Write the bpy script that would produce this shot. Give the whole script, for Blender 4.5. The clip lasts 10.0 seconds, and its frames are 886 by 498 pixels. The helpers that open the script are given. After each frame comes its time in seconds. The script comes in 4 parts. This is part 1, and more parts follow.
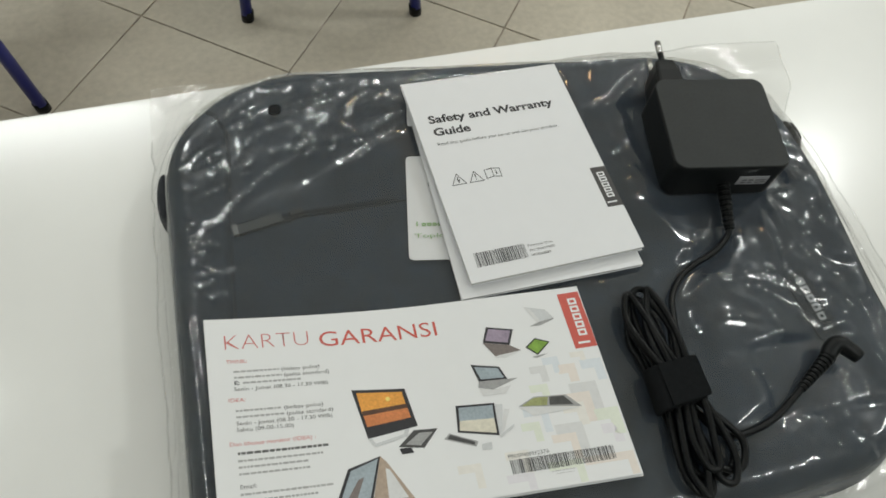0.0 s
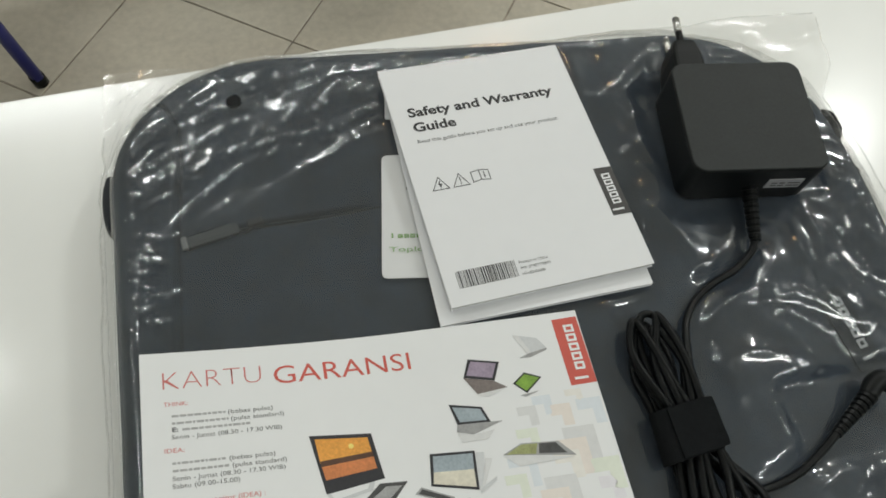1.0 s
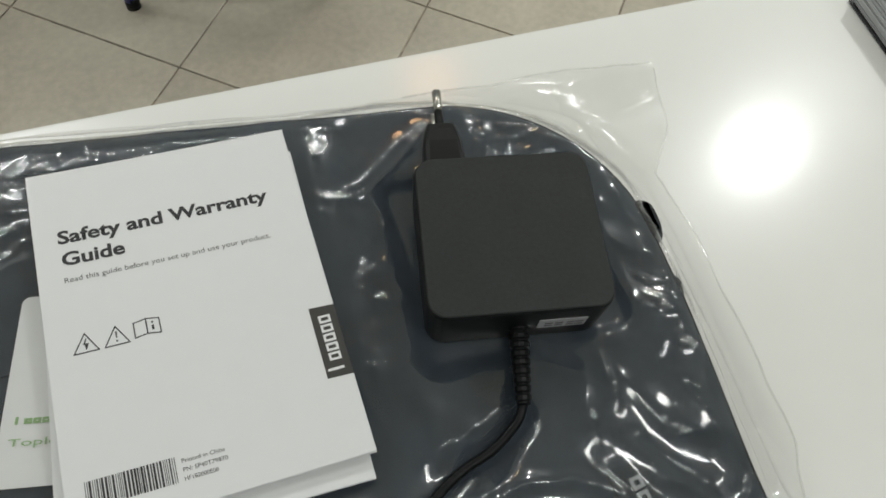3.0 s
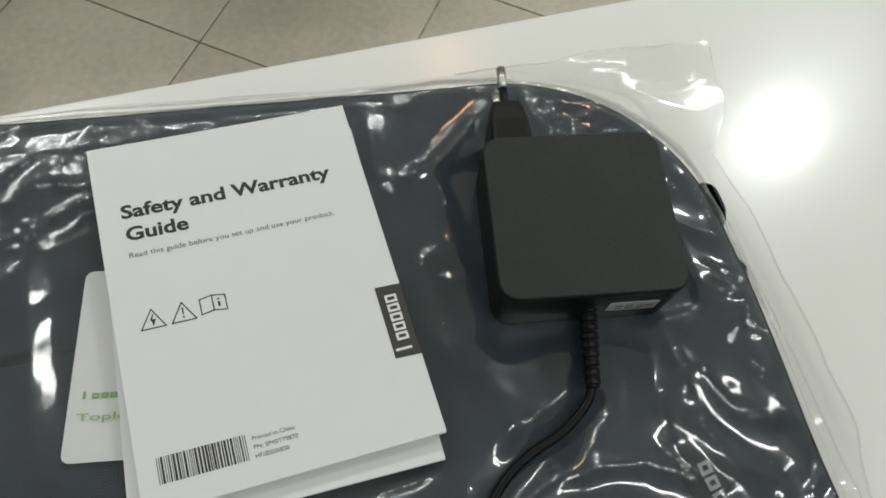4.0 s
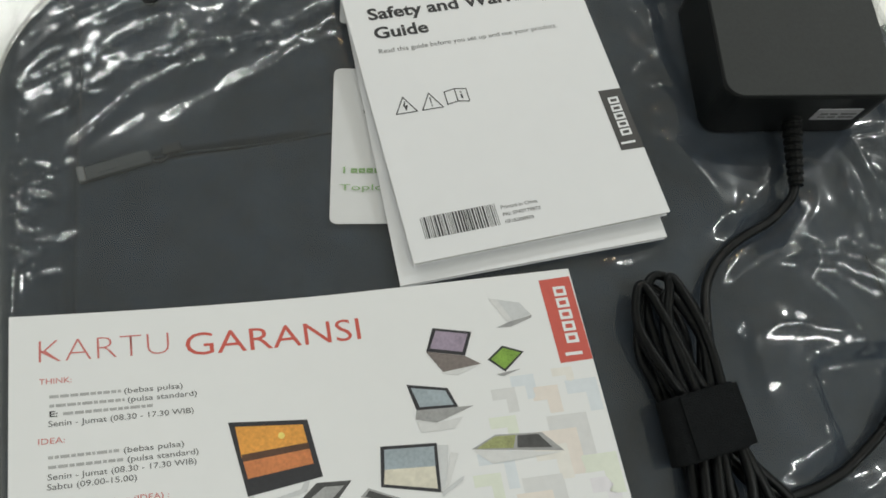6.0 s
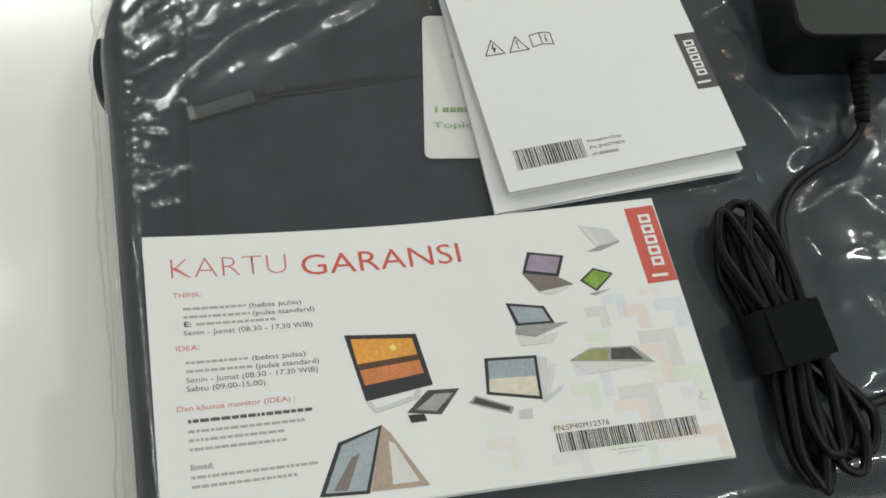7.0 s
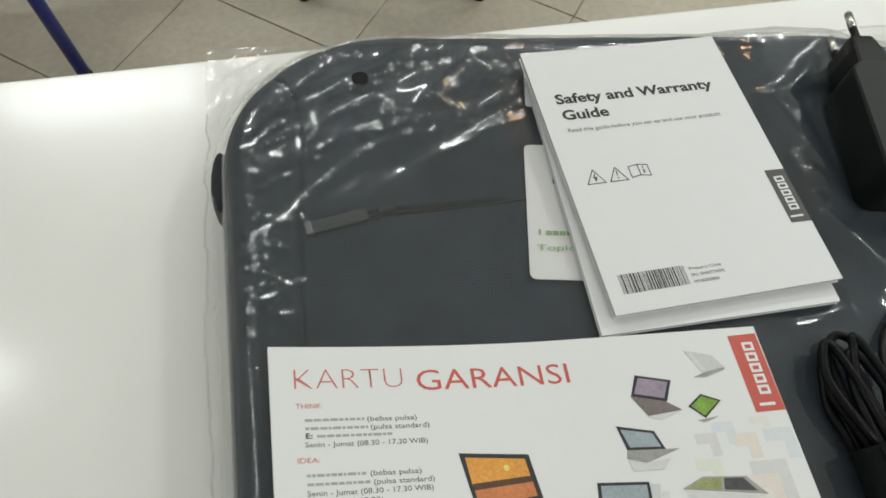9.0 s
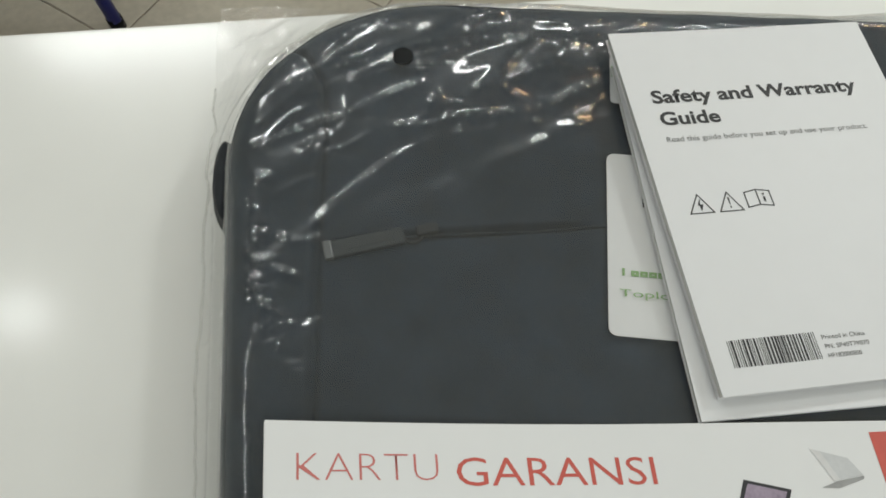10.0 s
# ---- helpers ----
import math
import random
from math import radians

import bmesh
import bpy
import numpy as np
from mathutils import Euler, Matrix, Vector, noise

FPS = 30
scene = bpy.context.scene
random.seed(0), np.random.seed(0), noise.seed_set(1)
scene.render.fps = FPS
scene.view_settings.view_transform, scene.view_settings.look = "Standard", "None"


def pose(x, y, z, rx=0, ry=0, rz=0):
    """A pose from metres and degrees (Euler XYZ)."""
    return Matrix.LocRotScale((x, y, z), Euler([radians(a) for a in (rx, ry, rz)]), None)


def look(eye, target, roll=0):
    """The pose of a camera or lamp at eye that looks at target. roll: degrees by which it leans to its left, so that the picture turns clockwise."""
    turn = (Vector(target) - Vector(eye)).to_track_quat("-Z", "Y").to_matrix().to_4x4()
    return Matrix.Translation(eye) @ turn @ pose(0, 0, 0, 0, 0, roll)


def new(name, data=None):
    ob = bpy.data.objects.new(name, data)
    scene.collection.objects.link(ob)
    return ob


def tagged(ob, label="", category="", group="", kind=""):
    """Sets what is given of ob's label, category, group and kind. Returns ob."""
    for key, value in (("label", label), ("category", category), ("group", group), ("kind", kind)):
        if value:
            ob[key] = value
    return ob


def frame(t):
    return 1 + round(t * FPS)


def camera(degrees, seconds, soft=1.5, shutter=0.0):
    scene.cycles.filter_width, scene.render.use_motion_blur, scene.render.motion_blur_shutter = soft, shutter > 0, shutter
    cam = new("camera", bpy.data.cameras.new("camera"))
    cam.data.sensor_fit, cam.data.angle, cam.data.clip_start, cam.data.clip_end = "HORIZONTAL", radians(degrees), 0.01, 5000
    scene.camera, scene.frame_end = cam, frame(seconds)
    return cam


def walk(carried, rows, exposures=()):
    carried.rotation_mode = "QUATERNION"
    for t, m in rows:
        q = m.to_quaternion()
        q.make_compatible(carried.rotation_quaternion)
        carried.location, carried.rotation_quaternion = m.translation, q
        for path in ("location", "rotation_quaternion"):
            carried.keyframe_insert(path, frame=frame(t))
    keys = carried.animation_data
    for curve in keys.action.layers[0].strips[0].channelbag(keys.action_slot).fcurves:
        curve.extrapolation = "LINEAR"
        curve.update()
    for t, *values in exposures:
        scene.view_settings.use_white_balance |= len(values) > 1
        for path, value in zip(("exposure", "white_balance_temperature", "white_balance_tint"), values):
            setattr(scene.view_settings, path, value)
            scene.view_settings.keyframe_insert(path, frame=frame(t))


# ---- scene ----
cam = camera(66.0, 10.0, 1.7)
PATH = [
    (0, (0.017, -0.016, 1.143), (0.344, 0.869, -0.621), 6.9),
    (0.5, (0.036, 0.002, 1.128), (0.316, 0.829, -0.671), 5.3),
    (1, (0.051, 0.024, 1.11), (0.299, 0.834, -0.702), 4.0),
    (1.5, (0.072, 0.042, 1.101), (0.401, 0.945, -0.653), 6.0),
    (1.8, (0.13, 0.065, 1.081), (0.481, 1.003, -0.65), 5.4),
    (2, (0.147, 0.065, 1.082), (0.53, 0.986, -0.651), 6.7),
    (2.5, (0.183, 0.077, 1.063), (0.548, 0.929, -0.709), 6.8),
    (2.7, (0.192, 0.087, 1.059), (0.536, 0.897, -0.737), 7.0),
    (3.8, (0.183, 0.094, 1.048), (0.504, 0.861, -0.771), 7.3),
    (4, (0.17, 0.098, 1.05), (0.471, 0.843, -0.782), 7.2),
    (4.5, (0.152, 0.098, 1.048), (0.425, 0.836, -0.791), 6.8),
    (5, (0.147, 0.096, 1.05), (0.397, 0.814, -0.8), 6.5),
    (5.5, (0.122, 0.08, 1.049), (0.399, 0.764, -0.809), 9.9),
    (6, (0.072, 0.051, 1.05), (0.299, 0.68, -0.834), 7.8),
    (6.2, (0.05, 0.041, 1.05), (0.282, 0.648, -0.842), 8.8),
    (7.3, (0.02, 0.029, 1.058), (0.228, 0.657, -0.829), 6.1),
    (7.5, (0.006, 0.035, 1.058), (0.237, 0.735, -0.801), 6.4),
    (8, (-0.01, 0.041, 1.063), (0.224, 0.9, -0.727), 4.7),
    (8.5, (-0.01, 0.041, 1.066), (0.23, 0.937, -0.706), 4.9),
    (9, (-0.01, 0.04, 1.066), (0.223, 0.932, -0.709), 5.0),
    (9.5, (-0.007, 0.074, 1.036), (0.18, 0.921, -0.766), 4.7),
    (10, (-0.008, 0.096, 1.018), (0.125, 0.889, -0.813), 3.7),
]
walk(cam, [(t, look(eye, target, roll)) for t, eye, target, roll in PATH],
     [(0, -1.26), (2, -1.29), (3.8, -1.36), (5.5, -1.32), (7.3, -1.19), (9, -1.20), (10, -1.27)])

# ---- world and lamps ----
TABLE, CEIL = 0.75, 2.8
world = bpy.data.worlds.new("world")
scene.world = world
world.use_nodes = True
world.node_tree.nodes["Background"].inputs[0].default_value = (0.8, 0.85, 0.9, 1)
world.node_tree.nodes["Background"].inputs[1].default_value = 0.05

WHITE = (0.965, 1.0, 0.965)
LAMPS = [  # u, v, along u, along v, watts, colour
    # mirrored in the tabletop
    (-1.00, 2.15, 0.80, 0.10, 22, WHITE),
    # added row, beyond what the tabletop mirrors, to put highlights on the film
    (-1.20, 2.46, 1.25, 0.09, 25, WHITE),
    (0.10, 2.46, 1.25, 0.09, 27, WHITE),
    (1.40, 2.46, 1.25, 0.09, 27, WHITE),
    (2.70, 2.46, 1.25, 0.09, 25, WHITE),
    # two added side tubes for more glints on the slack film
    (3.25, 0.70, 0.09, 1.25, 17, WHITE),
    (-2.60, 0.90, 0.09, 1.25, 20, WHITE),
    # two small lamps mirrored in the tabletop
    (-1.32, 0.98, 0.15, 0.15, 4, WHITE),
    (2.02, 1.20, 0.20, 0.20, 40, WHITE),
    # two tubes added behind the camera to even out the light
    (0.40, -0.60, 1.25, 0.12, 24, WHITE),
    (2.00, -0.60, 1.25, 0.12, 24, WHITE),
    (0.80, 1.88, 0.22, 0.22, 3.2, (1.0, 0.52, 0.22)),
]


# ---- materials ----
def nodes_of(name):
    m = bpy.data.materials.new(name)
    m.use_nodes = True
    nt = m.node_tree
    return m, nt, nt.nodes["Principled BSDF"]


def mat(name, colour, rough=0.5, metal=0.0, vary=0.0, scale=40.0, bump=0.0, bump_scale=200.0, coat=0.0, spec=0.5, dist=0.0005):
    """A procedural surface: colour with patches at two scales, and a fine relief."""
    m, nt, b = nodes_of(name)
    b.inputs["Base Color"].default_value = (*colour, 1)
    b.inputs["Roughness"].default_value = rough
    b.inputs["Metallic"].default_value = metal
    b.inputs["Coat Weight"].default_value = coat
    b.inputs["Coat Roughness"].default_value = 0.15
    b.inputs["Specular IOR Level"].default_value = spec
    co = nt.nodes.new("ShaderNodeTexCoord")
    if vary:
        n1, n2 = nt.nodes.new("ShaderNodeTexNoise"), nt.nodes.new("ShaderNodeTexNoise")
        n1.inputs["Scale"].default_value, n2.inputs["Scale"].default_value = scale, scale * 9
        n1.inputs["Detail"].default_value = 6
        add = nt.nodes.new("ShaderNodeMath")
        add.operation = "ADD"
        ramp = nt.nodes.new("ShaderNodeMapRange")
        ramp.inputs["From Min"].default_value, ramp.inputs["From Max"].default_value = 0.6, 1.4
        ramp.inputs["To Min"].default_value, ramp.inputs["To Max"].default_value = 1 - vary, 1 + vary
        mul = nt.nodes.new("ShaderNodeVectorMath")
        mul.operation = "SCALE"
        mul.inputs[0].default_value = colour
        for n in (n1, n2):
            nt.links.new(co.outputs["Object"], n.inputs["Vector"])
        nt.links.new(n1.outputs["Fac"], add.inputs[0])
        nt.links.new(n2.outputs["Fac"], add.inputs[1])
        nt.links.new(add.outputs[0], ramp.inputs["Value"])
        nt.links.new(ramp.outputs[0], mul.inputs["Scale"])
        nt.links.new(mul.outputs[0], b.inputs["Base Color"])
    if bump:
        n = nt.nodes.new("ShaderNodeTexNoise")
        n.inputs["Scale"].default_value, n.inputs["Detail"].default_value = bump_scale, 4
        nt.links.new(co.outputs["Object"], n.inputs["Vector"])
        bp = nt.nodes.new("ShaderNodeBump")
        bp.inputs["Strength"].default_value, bp.inputs["Distance"].default_value = bump, dist
        nt.links.new(n.outputs["Fac"], bp.inputs["Height"])
        nt.links.new(bp.outputs[0], b.inputs["Normal"])
    return m


def fabric_mat(name, colour, pitch):
    """A plain weave: two crossed sets of threads, with worn patches."""
    m, nt, b = nodes_of(name)
    b.inputs["Roughness"].default_value = 0.85
    b.inputs["Specular IOR Level"].default_value = 0.18
    b.inputs["Sheen Weight"].default_value = 0.08
    co = nt.nodes.new("ShaderNodeTexCoord")
    waves = []
    for axis in ("X", "Y"):
        w = nt.nodes.new("ShaderNodeTexWave")
        w.bands_direction = axis
        w.inputs["Scale"].default_value = 0.314 / pitch
        w.inputs["Distortion"].default_value = 0.15
        nt.links.new(co.outputs["Object"], w.inputs["Vector"])
        waves.append(w)
    mul = nt.nodes.new("ShaderNodeMath")
    mul.operation = "MULTIPLY"
    nt.links.new(waves[0].outputs["Fac"], mul.inputs[0])
    nt.links.new(waves[1].outputs["Fac"], mul.inputs[1])
    n = nt.nodes.new("ShaderNodeTexNoise")
    n.inputs["Scale"].default_value, n.inputs["Detail"].default_value = 22, 8
    nt.links.new(co.outputs["Object"], n.inputs["Vector"])
    add = nt.nodes.new("ShaderNodeMath")
    add.operation = "MULTIPLY_ADD"
    add.inputs[1].default_value, add.inputs[2].default_value = 0.10, 0.18
    nt.links.new(mul.outputs[0], add.inputs[0])
    speck = nt.nodes.new("ShaderNodeTexNoise")
    speck.inputs["Scale"].default_value, speck.inputs["Detail"].default_value = 2600, 2
    nt.links.new(co.outputs["Object"], speck.inputs["Vector"])
    mix = nt.nodes.new("ShaderNodeMath")
    mix.operation = "MULTIPLY"
    nt.links.new(n.outputs["Fac"], mix.inputs[0])
    nt.links.new(speck.outputs["Fac"], mix.inputs[1])
    twice = nt.nodes.new("ShaderNodeMath")
    twice.operation = "MULTIPLY"
    twice.inputs[1].default_value = 1.7
    nt.links.new(mix.outputs[0], twice.inputs[0])
    sum_ = nt.nodes.new("ShaderNodeMath")
    sum_.operation = "ADD"
    nt.links.new(add.outputs[0], sum_.inputs[0])
    nt.links.new(twice.outputs[0], sum_.inputs[1])
    blot = nt.nodes.new("ShaderNodeTexNoise")
    blot.inputs["Scale"].default_value, blot.inputs["Detail"].default_value, blot.inputs["Roughness"].default_value = 75, 9, 0.72
    nt.links.new(co.outputs["Object"], blot.inputs["Vector"])
    worn = nt.nodes.new("ShaderNodeMath")
    worn.operation = "MULTIPLY_ADD"
    worn.inputs[1].default_value = 2.0
    nt.links.new(blot.outputs["Fac"], worn.inputs[0])
    nt.links.new(sum_.outputs[0], worn.inputs[2])
    sum_ = worn
    ramp = nt.nodes.new("ShaderNodeMapRange")
    ramp.inputs["From Min"].default_value, ramp.inputs["From Max"].default_value = 1.17, 2.03
    ramp.inputs["To Min"].default_value, ramp.inputs["To Max"].default_value = 0.70, 1.60
    nt.links.new(sum_.outputs[0], ramp.inputs["Value"])
    sc = nt.nodes.new("ShaderNodeVectorMath")
    sc.operation = "SCALE"
    sc.inputs[0].default_value = colour
    nt.links.new(ramp.outputs[0], sc.inputs["Scale"])
    nt.links.new(sc.outputs[0], b.inputs["Base Color"])
    bp = nt.nodes.new("ShaderNodeBump")
    bp.inputs["Strength"].default_value, bp.inputs["Distance"].default_value = 0.02, 0.0003
    nt.links.new(mul.outputs[0], bp.inputs["Height"])
    nt.links.new(bp.outputs[0], b.inputs["Normal"])
    return m


def film_mat():
    """Clear polythene: seen through, a little milky, glossy by its Fresnel."""
    m, nt, b = nodes_of("clear_polythene")
    out = nt.nodes["Material Output"]
    clear, milk, gloss = nt.nodes.new("ShaderNodeBsdfTransparent"), nt.nodes.new("ShaderNodeBsdfDiffuse"), nt.nodes.new("ShaderNodeBsdfGlossy")
    clear.inputs[0].default_value = (0.99, 0.99, 0.985, 1)
    milk.inputs[0].default_value = (0.8, 0.8, 0.78, 1)
    gloss.inputs["Roughness"].default_value = 0.065
    haze = nt.nodes.new("ShaderNodeBsdfGlossy")
    haze.inputs["Roughness"].default_value = 0.26
    both = nt.nodes.new("ShaderNodeMixShader")
    both.inputs[0].default_value = 0.24
    nt.links.new(gloss.outputs[0], both.inputs[1])
    nt.links.new(haze.outputs[0], both.inputs[2])
    co, n = nt.nodes.new("ShaderNodeTexCoord"), nt.nodes.new("ShaderNodeTexNoise")
    n.inputs["Scale"].default_value, n.inputs["Detail"].default_value, n.inputs["Distortion"].default_value = 26, 2, 1.5
    nt.links.new(co.outputs["Object"], n.inputs["Vector"])
    bp = nt.nodes.new("ShaderNodeBump")
    bp.inputs["Strength"].default_value, bp.inputs["Distance"].default_value = 0.05, 0.004
    nt.links.new(n.outputs["Fac"], bp.inputs["Height"])
    # both faces of the thin film: the gloss of a slanting look, the same from either side
    lw, power, fr = nt.nodes.new("ShaderNodeLayerWeight"), nt.nodes.new("ShaderNodeMath"), nt.nodes.new("ShaderNodeMath")
    lw.inputs["Blend"].default_value = 0.5
    power.operation, fr.operation = "POWER", "MULTIPLY_ADD"
    power.inputs[1].default_value, fr.inputs[1].default_value, fr.inputs[2].default_value = 5.0, 0.80, 0.088
    nt.links.new(bp.outputs[0], lw.inputs["Normal"])
    nt.links.new(lw.outputs["Facing"], power.inputs[0])
    nt.links.new(power.outputs[0], fr.inputs[0])
    nt.links.new(bp.outputs[0], gloss.inputs["Normal"])
    body, full = nt.nodes.new("ShaderNodeMixShader"), nt.nodes.new("ShaderNodeMixShader")
    body.inputs[0].default_value = 0.028
    nt.links.new(clear.outputs[0], body.inputs[1])
    nt.links.new(milk.outputs[0], body.inputs[2])
    nt.links.new(fr.outputs[0], full.inputs[0])
    nt.links.new(body.outputs[0], full.inputs[1])
    nt.links.new(both.outputs[0], full.inputs[2])
    nt.links.new(full.outputs[0], out.inputs["Surface"])
    return m


def tile_mat():
    """Beige ceramic floor tile, each a little different, with stains and scuffs."""
    m = mat("beige_floor_tile", (0.475, 0.432, 0.353), 0.30, vary=0.14, scale=7, bump=0.1, bump_scale=60)
    nt = m.node_tree
    b = nt.nodes["Principled BSDF"]
    link = b.inputs["Base Color"].links[0]
    src = link.from_socket
    info, rg, sc = nt.nodes.new("ShaderNodeObjectInfo"), nt.nodes.new("ShaderNodeMapRange"), nt.nodes.new("ShaderNodeVectorMath")
    rg.inputs["To Min"].default_value, rg.inputs["To Max"].default_value = 0.93, 1.05
    sc.operation = "SCALE"
    nt.links.new(info.outputs["Random"], rg.inputs["Value"])
    nt.links.new(src, sc.inputs[0])
    nt.links.new(rg.outputs[0], sc.inputs["Scale"])
    nt.links.new(sc.outputs[0], b.inputs["Base Color"])
    return m


M_TABLE = mat("white_laminate", (0.83, 0.83, 0.805), 0.30, vary=0.012, scale=5, bump=0.02, bump_scale=9, coat=0.55, dist=0.002)
M_EDGE = mat("white_edge_band", (0.78, 0.78, 0.75), 0.35, vary=0.03, scale=20)
M_STEEL = mat("painted_steel", (0.45, 0.45, 0.45), 0.4, vary=0.05)
M_TILE = tile_mat()
M_GROUT = mat("dark_grout", (0.31, 0.27, 0.22), 0.9, vary=0.75, scale=5)
M_WALL = mat("cream_wall_paint", (0.60, 0.62, 0.60), 0.8, vary=0.04, scale=3, bump=0.1, bump_scale=120)
M_CEIL = mat("white_ceiling_paint", (0.78, 0.78, 0.75), 0.9, vary=0.03, scale=3)
M_FABRIC = fabric_mat("slate_woven_nylon", (0.0172, 0.0265, 0.0400), 0.0007)
M_FABRIC2 = fabric_mat("slate_smooth_nylon", (0.012, 0.019, 0.027), 0.0007)
M_TRIM = mat("black_webbing", (0.019, 0.023, 0.029), 0.8, vary=0.3, scale=200, bump=0.4, bump_scale=900)
M_FILM = film_mat()
M_PAPER = mat("white_coated_paper", (0.79, 0.795, 0.81), 0.45, vary=0.012, scale=12)
M_PAGES = mat("uncoated_page_edges", (0.68, 0.68, 0.66), 0.8, vary=0.1, scale=300)
M_CARD = mat("white_card_print", (0.82, 0.825, 0.83), 0.4, vary=0.012, scale=12)
M_BLACK_INK = mat("black_print", (0.025, 0.025, 0.028), 0.5, vary=0.15, scale=300)
M_GREY_INK = mat("grey_print", (0.11, 0.11, 0.11), 0.5, vary=0.1, scale=300)
M_BAR_INK = mat("mid_grey_print", (0.42, 0.42, 0.42), 0.5, vary=0.2, scale=400)
M_RED_INK = mat("red_print", (0.60, 0.11, 0.085), 0.45, vary=0.06, scale=60)
M_PINK_INK = mat("thin_red_print", (0.62, 0.19, 0.175), 0.45, vary=0.06, scale=60)
M_GREEN_INK = mat("green_print", (0.27, 0.45, 0.19), 0.5, vary=0.06, scale=60)
M_TAG_INK = mat("dark_grey_tag_print", (0.05, 0.048, 0.047), 0.45, vary=0.08, scale=80)
M_ADAPT = mat("black_textured_plastic", (0.019, 0.022, 0.022), 0.58, vary=0.2, scale=60, bump=0.25, bump_scale=1500, dist=0.0003, spec=0.35)
M_ADAPT2 = mat("black_smooth_plastic", (0.0075, 0.0088, 0.0092), 0.42, vary=0.1, scale=80, spec=0.2)
M_RUBBER = mat("black_cable_rubber", (0.0048, 0.0056, 0.0060), 0.34, vary=0.2, scale=90, spec=0.20, bump=0.15, bump_scale=700)
M_VELCRO = mat("black_hook_and_loop", (0.010, 0.011, 0.012), 0.95, vary=0.3, scale=400, spec=0.1, bump=0.8, bump_scale=1800)
M_METAL = mat("nickel_plate", (0.62, 0.61, 0.58), 0.22, 1.0, vary=0.08, scale=200)
M_STICK = mat("silver_grey_sticker", (0.42, 0.42, 0.45), 0.4, vary=0.08, scale=200)
M_BLUE = mat("blue_gloss_enamel", (0.012, 0.020, 0.20), 0.28, vary=0.12, scale=40)
M_SEAT = mat("dark_blue_plastic", (0.02, 0.03, 0.16), 0.5, vary=0.1, scale=30)
M_LOGO = mat("pale_grey_print", (0.27, 0.29, 0.31), 0.6, vary=0.1, scale=300)
M_GREYBOX = mat("grey_carton", (0.38, 0.39, 0.40), 0.6, vary=0.1, scale=80)
M_LIGHTBOX = mat("pale_grey_carton", (0.56, 0.57, 0.58), 0.5, vary=0.06, scale=60)
M_PULL = mat("slate_rubber", (0.025, 0.033, 0.041), 0.42, vary=0.1, scale=100)
M_DULL = mat("dull_grey_metal", (0.16, 0.17, 0.18), 0.38, 0.6, vary=0.1, scale=200)
M_HOLE = mat("black_hole_disc", (0.006, 0.007, 0.008), 0.9, vary=0.2, scale=300)


# ---- building helpers ----
def mesh_of(name, verts, faces, material, smooth=False):
    me = bpy.data.meshes.new(name)
    me.from_pydata([tuple(map(float, v)) for v in verts], [], faces)
    me.materials.append(material)
    if smooth:
        me.polygons.foreach_set("use_smooth", [True] * len(me.polygons))
    me.update()
    return me


def obj(name, me, parent=None, label=""):
    ob = new(name, me)
    ob.parent = parent
    return tagged(ob, label)


def part(name, bm, material, parent, label="", smooth=False):
    """Links a bmesh as one mesh under a thing or part."""
    me = bpy.data.meshes.new(name)
    bmesh.ops.recalc_face_normals(bm, faces=bm.faces)
    bm.to_mesh(me)
    bm.free()
    me.materials.append(material)
    if smooth:
        me.polygons.foreach_set("use_smooth", [True] * len(me.polygons))
    return obj(name, me, parent, label)


def empty(name, x, y, z, label, category, group="", turn=0):
    ob = new(name)
    ob.matrix_basis = pose(x, y, z, 0, 0, turn)
    return tagged(ob, label, category, group)


def box(x0, y0, z0, x1, y1, z1, bevel=0.0, seg=2):
    bm = bmesh.new()
    bmesh.ops.create_cube(bm, size=1)
    for v in bm.verts:
        v.co = Vector((x0 + (v.co.x + 0.5) * (x1 - x0), y0 + (v.co.y + 0.5) * (y1 - y0), z0 + (v.co.z + 0.5) * (z1 - z0)))
    if bevel:
        bmesh.ops.bevel(bm, geom=bm.edges[:], offset=bevel, segments=seg, affect="EDGES", profile=0.5)
    return bm


def rounded(cx, cy, hx, hy, r, n=6):
    """The outline of a rectangle with round corners."""
    pts = []
    for k, (sx, sy) in enumerate(((1, 1), (-1, 1), (-1, -1), (1, -1))):
        for i in range(n + 1):
            a = radians(90 * k + 90 * i / n)
            pts.append((cx + sx * (hx - r) + r * math.cos(a), cy + sy * (hy - r) + r * math.sin(a)))
    return pts


def loft(rings, cap=True):
    """A skin through rings of the same number of points."""
    bm = bmesh.new()
    rows = [[bm.verts.new(p) for p in ring] for ring in rings]
    n = len(rows[0])
    for a, b in zip(rows, rows[1:]):
        for i in range(n):
            bm.faces.new((a[i], a[(i + 1) % n], b[(i + 1) % n], b[i]))
    if cap:
        bm.faces.new(rows[0][::-1])
        bm.faces.new(rows[-1])
    return bm


def spline(points, steps=8):
    """Points along a smooth line through the given ones."""
    p = [Vector(q) for q in points]
    p = [p[0] * 2 - p[1], *p, p[-1] * 2 - p[-2]]
    out = []
    for a, b, c, d in zip(p, p[1:], p[2:], p[3:]):
        for i in range(steps):
            t = i / steps
            out.append(0.5 * (2 * b + (c - a) * t + (2 * a - 5 * b + 4 * c - d) * t * t + (3 * b - a - 3 * c + d) * t ** 3))
    return [*out, p[-2]]


